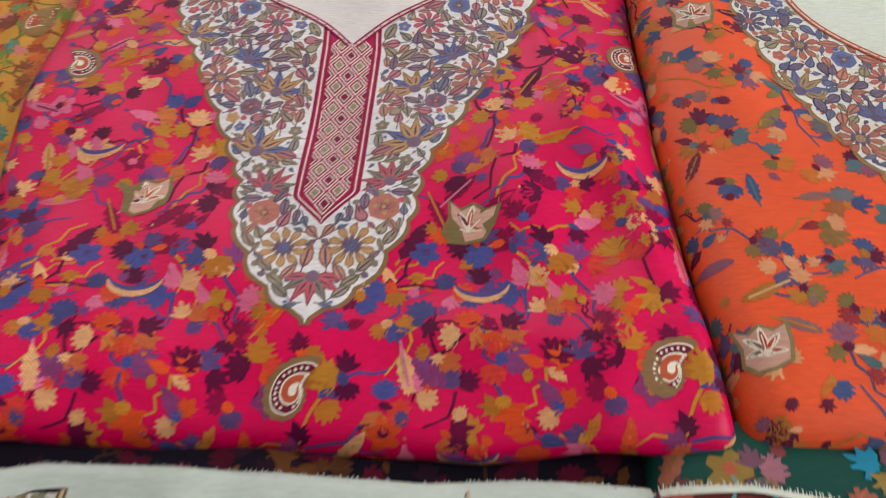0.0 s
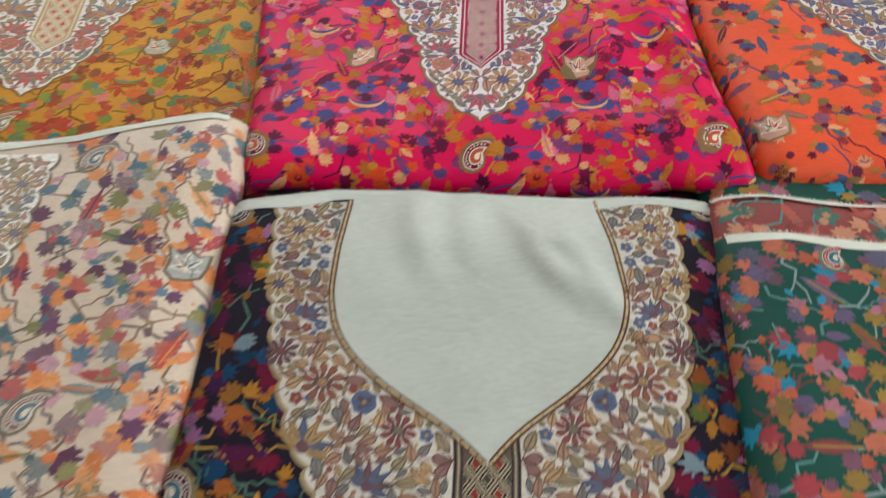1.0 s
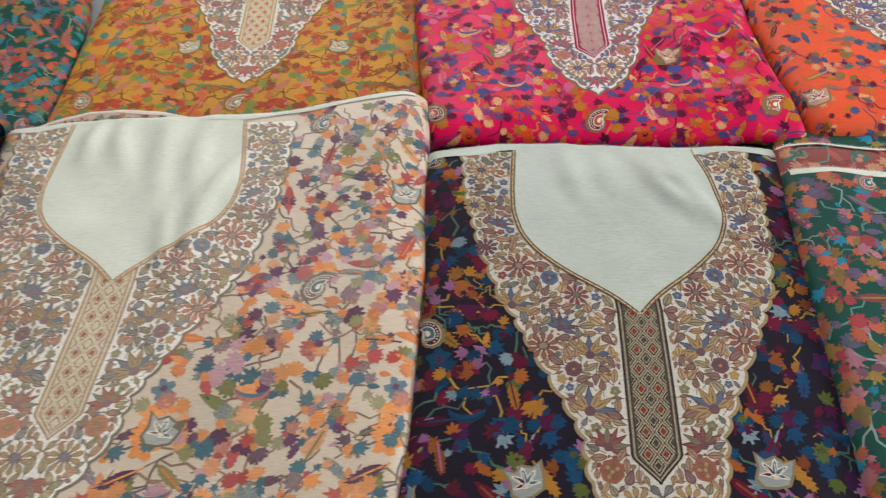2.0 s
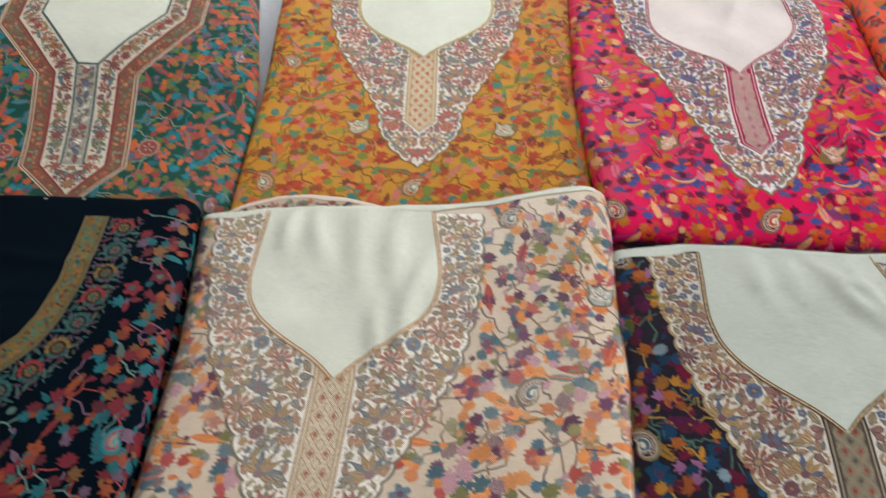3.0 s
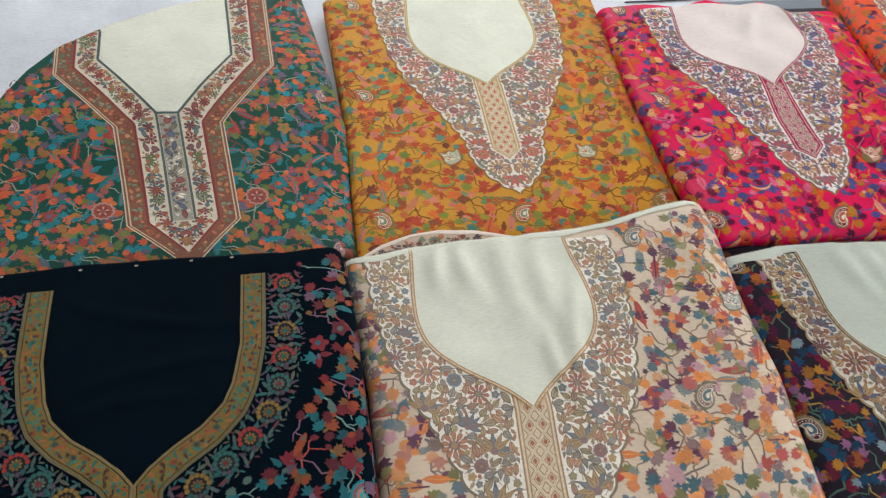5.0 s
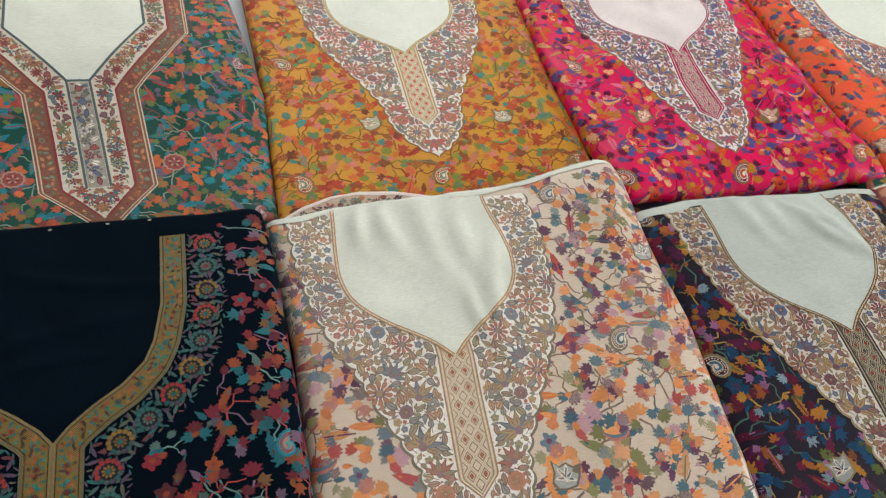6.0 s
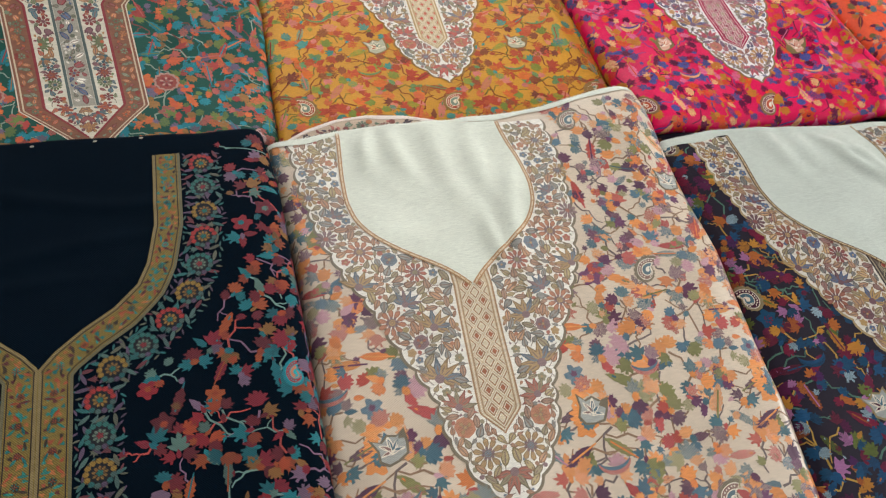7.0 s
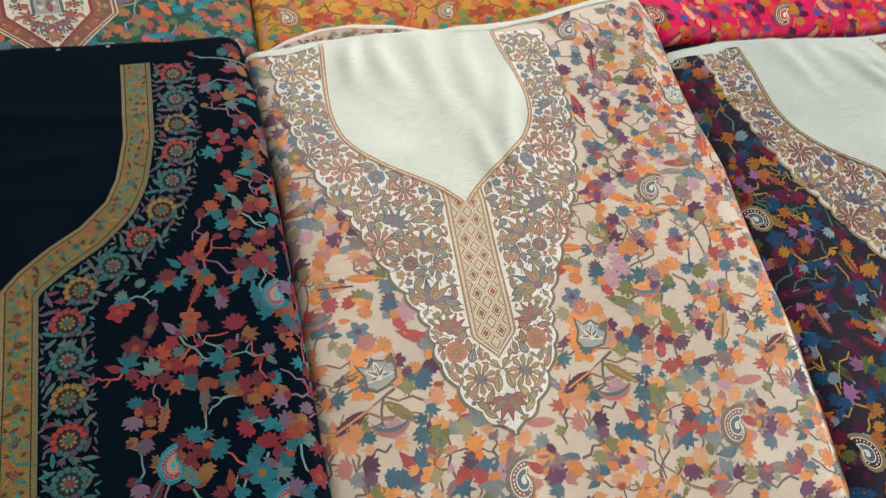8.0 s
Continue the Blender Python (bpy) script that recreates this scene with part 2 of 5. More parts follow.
class Batch:
    """Flat woven shapes on a cloth, gathered into one mesh. ink: the thread of the outlines."""
    ink = (0.17, 0.12, 0.105)

    def __init__(self):
        self.v, self.h, self.f, self.c = [], [], [], []
        self.hatch = 0.0

    def fan(self, pts, centre, col, h, hatch=None):
        hatch = self.hatch if hatch is None else hatch
        k = len(self.v)
        self.v += [tuple(centre)] + [tuple(p) for p in pts]
        self.h += [h] * (len(pts) + 1)
        n = len(pts)
        for i in range(n):
            self.f.append((k, k + 1 + i, k + 1 + (i + 1) % n))
            self.c.append((*col, hatch))

    def strip(self, pts, width, col, h, hatch=0.0, closed=False):
        p = np.array(pts, float)
        if len(p) < 2:
            return
        d = np.gradient(p, axis=0)
        if closed:
            d = np.roll(p, -1, 0) - np.roll(p, 1, 0)
        d /= np.maximum(np.linalg.norm(d, axis=1, keepdims=True), 1e-9)
        nrm = np.stack([-d[:, 1], d[:, 0]], 1) * (np.asarray(width).reshape(-1, 1) / 2)
        k, n = len(self.v), len(p)
        for a, b in zip(p + nrm, p - nrm):
            self.v += [tuple(a), tuple(b)]
        self.h += [h] * (2 * n)
        for i in range(n if closed else n - 1):
            j = (i + 1) % n
            a, b, c, e = k + 2 * i, k + 2 * i + 1, k + 2 * j + 1, k + 2 * j
            self.f += [(a, b, c), (a, c, e)]
            self.c += [(*col, hatch)] * 2

    def rows(self, qs, lo, hi, cols, col, h, hatch=0.0):
        """A region given by its two sides at each q."""
        k = len(self.v)
        for q, a, b in zip(qs, lo, hi):
            for t in np.linspace(0, 1, cols + 1):
                self.v.append((a + (b - a) * t, q))
        self.h += [h] * (len(qs) * (cols + 1))
        w = cols + 1
        for i in range(len(qs) - 1):
            for j in range(cols):
                a = k + i * w + j
                self.f += [(a, a + 1, a + w + 1), (a, a + w + 1, a + w)]
                self.c += [(*col, hatch)] * 2

    def finish(self, name, cloth, material, parent, label="", kind=""):
        if not self.f:
            return None
        v, h, f, c = np.array(self.v), np.array(self.h), np.array(self.f), np.array(self.c)
        shown = ~cloth.tucked_under(v[:, 0], v[:, 1])[f].all(1)
        f, c = f[shown], c[shown]
        if not len(f):
            return None
        roll = cloth.rolling(v[:, 0], v[:, 1])[f].any(1)
        tri, tc, th = v[f[roll]], c[roll], h[f[roll]]
        f, c = f[~roll], c[~roll]
        # finer triangles where the cloth bends
        for longest in (0.009, 0.0045, None):
            if not len(tri):
                break
            reach = np.linalg.norm(tri - np.roll(tri, -1, 1), axis=2).max(1)
            big = reach > longest if longest else np.zeros(len(tri), bool)
            done = ~big
            if done.any():
                base = len(v)
                v, h = np.concatenate([v, tri[done].reshape(-1, 2)]), np.concatenate([h, th[done].reshape(-1)])
                f = np.concatenate([f, base + np.arange(done.sum() * 3).reshape(-1, 3)])
                c = np.concatenate([c, tc[done]])
            tv, m = tri[big], (tri[big] + np.roll(tri[big], -1, 1)) / 2
            tri = np.concatenate([np.stack([tv[:, 0], m[:, 0], m[:, 2]], 1), np.stack([m[:, 0], tv[:, 1], m[:, 1]], 1), np.stack([m[:, 2], m[:, 1], tv[:, 2]], 1), m])
            tc, th = np.concatenate([tc[big]] * 4), np.concatenate([th[big]] * 4)
        used, f = np.unique(f, return_inverse=True)
        v, h, f = v[used], h[used], f.reshape(-1, 3)
        P, N = cloth.at(v[:, 0], v[:, 1]), cloth.normal(v[:, 0], v[:, 1])
        P = P + N * (0.62 * h[:, None])
        T = P[f]
        flip = (np.cross(T[:, 1] - T[:, 0], T[:, 2] - T[:, 0]) * N[f[:, 0]]).sum(1) < 0
        f[flip] = f[flip][:, ::-1]
        me = mesh_of(name, P, f)
        tint = me.color_attributes.new("tint", "FLOAT_COLOR", "CORNER")
        tint.data.foreach_set("color", np.ascontiguousarray(np.repeat(c, 3, axis=0), np.float32).ravel())
        return part(name, me, material, parent, label, kind)


def turn(pts, ang, size, at, sx=1.0):
    c, s = math.cos(ang), math.sin(ang)
    return [(at[0] + size * (x * sx * c - y * s), at[1] + size * (x * sx * s + y * c)) for x, y in pts]


def lobes(half):
    """A leaf outline from angle and reach of one half, its tip along +y."""
    a = [(r * math.sin(radians(t)), r * math.cos(radians(t))) for t, r in half]
    return a + [(-x, y) for x, y in reversed(a[1:])]


MAPLE = lobes([(0, 1.0), (8, 0.78), (16, 0.84), (25, 0.58), (36, 0.66), (45, 0.9), (54, 0.68), (62, 0.72), (72, 0.48), (88, 0.72), (100, 0.46), (125, 0.4), (155, 0.34), (180, 0.3)])
TULIP = lobes([(0, 0.95), (11, 0.62), (27, 1.0), (39, 0.74), (52, 0.78), (64, 0.56), (95, 0.5), (135, 0.48), (180, 0.5)])
SERRATE = lobes([(0, 1.0), (6, 0.84), (12, 0.87), (16, 0.68), (25, 0.7), (31, 0.52), (46, 0.5), (56, 0.4), (85, 0.38), (110, 0.37), (132, 0.42), (156, 0.56), (180, 0.78)])
DROP = lobes([(0, 1.0), (8, 0.78), (18, 0.58), (40, 0.43), (70, 0.38), (100, 0.38), (130, 0.42), (160, 0.48), (180, 0.5)])
FORK = lobes([(0, 0.5), (14, 0.62), (24, 1.0), (36, 0.6), (46, 0.56), (62, 0.86), (76, 0.48), (100, 0.4), (140, 0.36), (170, 0.6), (180, 0.7)])
BLOB = lobes([(0, 0.85), (25, 0.92), (45, 0.8), (70, 0.9), (95, 0.76), (120, 0.86), (150, 0.78), (180, 0.84)])
STAR = lobes([(0, 1.0), (14, 0.86), (36, 0.62), (58, 0.9), (72, 0.95), (86, 0.86), (108, 0.62), (130, 0.9), (144, 0.95), (158, 0.86), (180, 0.62)])


def tone(col, rng, amount=0.14):
    k = 1 + rng.uniform(-amount, amount)
    return tuple(min(1.0, max(0.0, c * k)) for c in col)


def wavy(p, a, length, bend, wobble, n=9):
    """A wandering stem."""
    pts, x, y = [], p[0], p[1]
    for i in range(n):
        pts.append((x, y))
        a += bend / n + (wobble if i % 2 else -wobble)
        x, y = x + math.cos(a) * length / n, y + math.sin(a) * length / n
    return pts


def resampled(outline, step=0.13):
    """The outline with points at even steps."""
    p = np.array(outline + outline[:1], float)
    t = np.concatenate([[0], np.cumsum(np.linalg.norm(np.diff(p, axis=0), axis=1))])
    at = np.linspace(0, t[-1], int(t[-1] / step) // 2 * 2 + 1)[:-1]
    return [(float(x), float(y)) for x, y in zip(np.interp(at, t, p[:, 0]), np.interp(at, t, p[:, 1]))]


FAN = lobes([(0, 1.0), (6, 0.93), (13, 0.76), (20, 0.98), (28, 1.0), (37, 0.72), (46, 0.93), (54, 0.94), (64, 0.64), (76, 0.8), (90, 0.5), (120, 0.3), (180, 0.2)])
WINGED = lobes([(0, 1.12), (8, 0.84), (18, 0.64), (28, 0.9), (36, 0.98), (46, 0.6), (60, 0.54), (74, 0.8), (84, 0.78), (98, 0.42), (130, 0.3), (180, 0.26)])
POINTED = lobes([(0, 1.1), (7, 0.86), (15, 0.8), (20, 0.62), (34, 0.58), (48, 0.46), (80, 0.36), (120, 0.32), (180, 0.4)])
LEAVES = [FAN, FAN, WINGED, MAPLE, POINTED, WINGED]


def woven(b, shape, ang, size, at, col, h, hatch, rng, sx=1.0):
    """A leaf whose edge steps from weft to weft."""
    pts = turn(shape, ang, size, at, sx)
    k = size * 0.07
    if min(col) > 0.16:
        hatch = 0.9
    b.fan([(x + (k if i % 2 else -k) * rng.uniform(0.4, 1.3), y) for i, (x, y) in enumerate(pts)], at, col, h, hatch)


def angular_stem(p, a, length, rng):
    """A branch that goes on in short bent steps."""
    pts, x, y = [p], p[0], p[1]
    n = rng.choice((4, 5, 6))
    side = rng.choice((-1, 1))
    for i in range(n):
        t = a + side * rng.uniform(0.15, 0.75)
        side = -side if rng.random() < 0.7 else side
        for _ in range(3):
            x, y = x + math.cos(t) * length / n / 3, y + math.sin(t) * length / n / 3
            pts.append((x, y))
    return pts


def leaf_spray(b, p, size, pal, stems, rng, stem_share=0.55, outside=None):
    """Leaves of unlike colours that close up to a bloom on a bent stem."""
    a = rng.uniform(0, 2 * math.pi)
    kind = rng.random()
    stem = tone(rng.choice(stems), rng)
    if rng.random() < stem_share:
        line = angular_stem(p, a - math.pi / 2 + rng.uniform(-0.5, 0.5), size * rng.uniform(2.4, 4.6), rng)
        while outside and len(line) > 2 and not all(outside(x, y, 0.0) for x, y in line):
            line = line[:-2]
        b.strip(line, np.linspace(size * 0.17, size * 0.1, len(line)), stem, 0.00028 + 0.00006 * rng.random(), 0.15)
        if len(line) > 9 and rng.random() < 0.6:
            k = rng.randrange(4, len(line) - 2)
            side = angular_stem(line[k], a - math.pi / 2 + rng.choice((-1.1, 1.1)), size * rng.uniform(0.9, 1.6), rng)
            b.strip(side, size * 0.1, stem, 0.00027, 0.15)
            woven(b, rng.choice(LEAVES), a + rng.uniform(2, 4), size * 0.42, side[-1], tone(rng.choice(pal), rng), 0.00033, 0.2, rng)
    h = 0.00032 + 0.0002 * rng.random()
    c1 = rng.choice(pal)
    c2 = rng.choice([c for c in pal if c != c1])
    c3 = rng.choice([c for c in pal if c != c2])
    c1, c2, c3 = tone(c1, rng), tone(c2, rng), tone(c3, rng)
    hatch = lambda: rng.choice((0.1, 0.1, 0.35, 0.95))
    if kind < 0.06:
        woven(b, STAR, a, size * 0.95, p, c1, h, hatch(), rng)
        woven(b, LEAVES[3], a, size * 0.45, p, c2, h + 0.0001, 0.2, rng)
        return
    if kind < 0.24:
        s = size * 1.35
        woven(b, SERRATE, a, s, p, c1, h, hatch(), rng, 0.72)
        b.strip([(p[0] + math.sin(a) * s, p[1] - math.cos(a) * s), (p[0] - math.sin(a) * s * 0.7, p[1] + math.cos(a) * s * 0.7)], s * 0.09, c2, h + 0.0001)
        return
    n = rng.choice((2, 3, 3, 3))
    spread = rng.uniform(1.15, 1.75)
    for i in range(n):
        ang = a + (i - (n - 1) / 2) * spread + rng.uniform(-0.2, 0.2)
        s = size * rng.uniform(0.8, 1.08) * (1.0 if i == n // 2 else 0.86)
        at = (p[0] - math.sin(ang) * s * 0.5, p[1] + math.cos(ang) * s * 0.5)
        woven(b, LEAVES[rng.choice((0, 0, 1, 2, 3, 4, 5))], ang, s, at, (c1, c2, c3)[i], h + 0.00004 * i, hatch(), rng, rng.uniform(0.85, 1.1))
    if rng.random() < 0.6:
        woven(b, LEAVES[rng.choice((0, 2, 4))], a + rng.uniform(-0.4, 0.4), size * 0.46, p, tone(rng.choice(pal), rng), h + 0.00018, 0.1, rng)


REPEAT = 8


def scatter_leaves(b, cloth, cell, size, pal, stems, rng, outside, only_edge=False, reach=0.05, stem_share=0.55):
    """The leafy ground. Its pattern comes again after REPEAT columns, as woven cloth does."""
    q_lo = min(y for _, y in cloth.front) - reach
    q_hi = max(y for _, y in cloth.back)
    seed = rng.randrange(10 ** 6)
    j, q = 0, q_lo
    while q < q_hi:
        sl, sr, _, _ = [float(v) for v in cloth.edges(np.array(0.0), np.array(q))]
        i = int((sl - reach) / cell) - 1
        while i * cell < sr + reach:
            own = random.Random(seed + 97 * j + i % REPEAT)
            p = ((i + (0.5 if j % 2 else 0) + own.uniform(-0.33, 0.33)) * cell, q + own.uniform(-0.33, 0.33) * cell)
            w = (p[0] + cell * own.uniform(0.4, 0.6), p[1] + cell * own.uniform(0.3, 0.55))
            i += 1
            _, _, q0, q1 = [float(v) for v in cloth.edges(np.array(p[0]), np.array(p[1]))]
            edge = p[0] < sl + 0.012 or p[0] > sr - 0.012 or p[1] < q0 + 0.012
            if p[1] < q1 - size * 0.9 and outside(p[0], p[1], size) and (edge or not only_edge):
                leaf_spray(b, p, size * own.uniform(0.88, 1.18), pal, stems, own, stem_share, outside)
                if own.random() < 0.35 and outside(w[0], w[1], size * 0.5) and w[1] < q1 - size:
                    woven(b, own.choice(LEAVES), own.uniform(0, 6.28), size * own.uniform(0.42, 0.62), w, tone(own.choice(pal), own), 0.00052 + 0.0001 * own.random(), own.choice((0.2, 0.9)), own)
        q += cell * 0.86
        j += 1


def flower(b, p, size, petals, c1, c2, c3, a, h):
    """A daisy of parted petals round a small heart, each with a dark vein."""
    for i in range(petals):
        t = a + 2 * math.pi * i / petals
        w = math.pi / petals * 0.94
        pts = [(p[0] + size * r * math.cos(t + k * w), p[1] + size * r * math.sin(t + k * w)) for r, k in ((0.2, 0), (0.6, -0.9), (0.84, -0.72), (1.0, 0), (0.84, 0.72), (0.6, 0.9))]
        b.fan(pts, (p[0] + size * 0.65 * math.cos(t), p[1] + size * 0.65 * math.sin(t)), shade(c1 if i % 2 else c2, 0.66), h)
        b.fan([(p[0] + size * r * math.cos(t + k * w), p[1] + size * r * math.sin(t + k * w)) for r, k in ((0.3, 0), (0.6, -0.6), (0.8, -0.48), (0.93, 0), (0.8, 0.48), (0.6, 0.6))], (p[0] + size * 0.65 * math.cos(t), p[1] + size * 0.65 * math.sin(t)), c1 if i % 2 else c2, h + 0.00005)
        if size > 0.0075:
            b.fan([(p[0] + size * r * math.cos(t + k * w), p[1] + size * r * math.sin(t + k * w)) for r, k in ((0.3, -0.3), (0.78, 0), (0.3, 0.3))], (p[0] + size * 0.42 * math.cos(t), p[1] + size * 0.42 * math.sin(t)), b.ink, h + 0.0001)
    b.fan([(p[0] + size * 0.3 * math.cos(k * math.pi / 4), p[1] + size * 0.3 * math.sin(k * math.pi / 4)) for k in range(8)], p, b.ink, h + 0.0002)
    b.fan([(p[0] + size * 0.22 * math.cos(k * math.pi / 4), p[1] + size * 0.22 * math.sin(k * math.pi / 4)) for k in range(8)], p, c3, h + 0.0003)


def lotus(b, p, size, c1, c2, c3, a, h):
    """A half-open bloom seen from the side."""
    p, size = (p[0] + math.sin(a) * size * 0.42, p[1] - math.cos(a) * size * 0.42), size * 1.15
    for i, k in enumerate((-1.5, 1.5, -1.0, 1.0, -0.5, 0.5, 0)):
        o = (p[0] - math.sin(a + k) * size * 0.5, p[1] + math.cos(a + k) * size * 0.5)
        b.fan(turn(DROP, a + k, size * 0.72, o, 0.74), o, shade((c1, c1, c2)[i % 3], 0.6), h + 0.00002 * i)
        b.fan(turn(DROP, a + k, size * 0.56, o, 0.66), o, (c1, c1, c2)[i % 3], h + 0.00006 + 0.00002 * i)
        b.fan(turn(DROP, a + k, size * 0.4, o, 0.25), o, b.ink, h + 0.00012 + 0.00002 * i)
    b.fan(turn(BLOB, a, size * 0.28, p), p, c3, h + 0.0003)


def shade(col, k):
    return tuple(c * k for c in col)


def veined_leaf(b, shape, p, a, size, sx, col, h):
    """A leaf with a darker outline, a pale inner line and a dark midrib."""
    b.fan(turn(shape, a, size, p, sx), p, shade(col, 0.62), h)
    b.fan(turn(shape, a, size * 0.74, p, sx), p, tuple(min(1.0, c * 1.15 + 0.04) for c in col), h + 0.0001)
    b.strip([(p[0] + math.sin(a) * size * 0.5, p[1] - math.cos(a) * size * 0.5), (p[0] - math.sin(a) * size * 0.6, p[1] + math.cos(a) * size * 0.6)], size * 0.12, b.ink, h + 0.0002)


BLOOM = 0.009


def fill_floral(b, inside, box, pal, rng, sizes=((0.0155, 500), (0.012, 900), (0.0088, 1800), (0.0062, 3000), (0.0044, 5000), (0.003, 6000)), mirror=True, h=0.0013, stem=None, gap=0.74):
    """Packs blooms, leaves and buds into a region, the two halves alike."""
    placed = np.zeros((4000, 3))
    count = 0
    for size, tries in sizes:
        for _ in range(tries):
            p = (rng.uniform(box[0], box[1]), rng.uniform(box[2], box[3]))
            if count:
                d = placed[:count]
                if ((d[:, 0] - p[0]) ** 2 + (d[:, 1] - p[1]) ** 2 < (gap * (size + d[:, 2])) ** 2).any():
                    continue
            if not inside(p[0], p[1], size * 0.86):
                continue
            placed[count] = (p[0], p[1], size)
            count += 1
            c1, c2, c3 = (tone(rng.choice(pal), rng) for _ in range(3))
            a, kind, n = rng.uniform(0, 6.28), rng.random(), rng.choice((7, 8, 10, 12))
            for m in ((1, -1) if mirror else (1,)):
                pm, am = (p[0] * m, p[1]), (a if m == 1 else -a)
                if size > BLOOM:
                    if kind < 0.55:
                        flower(b, pm, size, n, c1, c2 if kind < 0.25 else c1, c3, am, h)
                        if kind < 0.3:
                            flower(b, pm, size * 0.55, n, c3, c3, c2, am + 0.3, h + 0.0002)
                    else:
                        lotus(b, pm, size * 1.05, c1, c2, c3, am, h)
                elif size > 0.006:
                    if kind < 0.3:
                        flower(b, pm, size, 6, c1, c1, c2, am, h)
                    else:
                        veined_leaf(b, SERRATE if kind < 0.75 else TULIP, pm, am, size * 1.35, 1.0, c1, h)
                elif size > 0.004:
                    veined_leaf(b, DROP, pm, am, size * 1.6, 1.15, c1, h)
                else:
                    b.fan(turn(DROP if kind < 0.7 else BLOB, am, size * 1.5, pm, 1.1), pm, c1, h)
            if stem and size > 0.0042 and rng.random() < 0.6:
                w = wavy(p, rng.uniform(0, 6.28), size * 2.6, rng.uniform(-2, 2), 0.1, 7)
                if all(inside(x, y, 0.002) for x, y in w):
                    for m in ((1, -1) if mirror else (1,)):
                        b.strip([(x * m, y) for x, y in w], 0.0012, stem, h - 0.0002)


YOKE = [(0.40, 0.20), (0.30, 0.203), (0.2, 0.2), (0.1, 0.185), (0.03, 0.165), (0, 0.15), (-0.06, 0.122), (-0.11, 0.098), (-0.16, 0.075), (-0.21, 0.07), (-0.26, 0.045), (-0.285, 0.024), (-0.305, 0.0)]
TABLES = {}


def sorted_table(table):
    key = id(table)
    if key not in TABLES:
        a = np.array(sorted(table))
        TABLES[key] = (a[:, 0].copy(), a[:, 1].copy(), table)
    return TABLES[key]


def half_width(table, dy):
    a = sorted_table(table)
    return np.interp(dy, a[0], a[1])


def smoothed(table, wide, lo, hi):
    """The same outline with its corners rounded."""
    d = np.linspace(lo, hi, 500)
    k = np.exp(-(np.linspace(-2, 2, max(3, int(4 * wide / (hi - lo) * 500))) ** 2))
    ext = np.concatenate([-half_width(table, d[1:201])[::-1] + 2 * half_width(table, lo), half_width(table, d), np.full(200, half_width(table, hi))])
    w = np.convolve(ext, k / k.sum(), "same")[200:700]
    return list(zip(d.tolist(), w.tolist()))


NECK = smoothed([(0.40, 0.122), (0.29, 0.127), (0.22, 0.135), (0.17, 0.138), (0.13, 0.131), (0.10, 0.114), (0.07, 0.083), (0.047, 0.052), (0.03, 0.028), (0.012, 0.010), (0, 0.0)], 0.014, 0.0, 0.4)


def scalloped(dy):
    """Half the yoke's width, with its uneven scallops."""
    dy = np.asarray(dy, float)
    lobe = np.abs(np.sin(math.pi * (dy + 0.005 * np.sin(37 * dy)) / 0.027)) ** 0.6
    return half_width(YOKE, dy) - 0.0035 + np.where(dy > -0.292, 0.0068 * lobe, 0.0)


PLACKET_END = -0.215
# the large blooms of one half of the yoke: across, along, reach, kind, colour
BLOOMS = ((0.179, 0.252, 0.015, "daisy", 1), (0.192, 0.184, 0.014, "daisy", 1), (0.16, 0.15, 0.011, "lotus", 2), (0.181, 0.107, 0.014, "daisy", 3), (0.141, 0.075, 0.018, "daisy", 0), (0.104, 0.056, 0.0115, "round", 2),
          (0.15, 0.024, 0.0165, "lotus", 1), (0.074, 0.03, 0.0145, "daisy", 4), (0.094, -0.012, 0.0135, "lotus", 2), (0.118, -0.042, 0.0175, "daisy", 0), (0.06, -0.05, 0.0165, "lotus", 1), (0.084, -0.076, 0.0105, "round", 3),
          (0.064, -0.122, 0.0185, "lotus", 1), (0.048, -0.166, 0.0145, "lotus", 4), (0.049, -0.2, 0.0135, "round", 0), (0.027, -0.236, 0.0175, "daisy", 1))


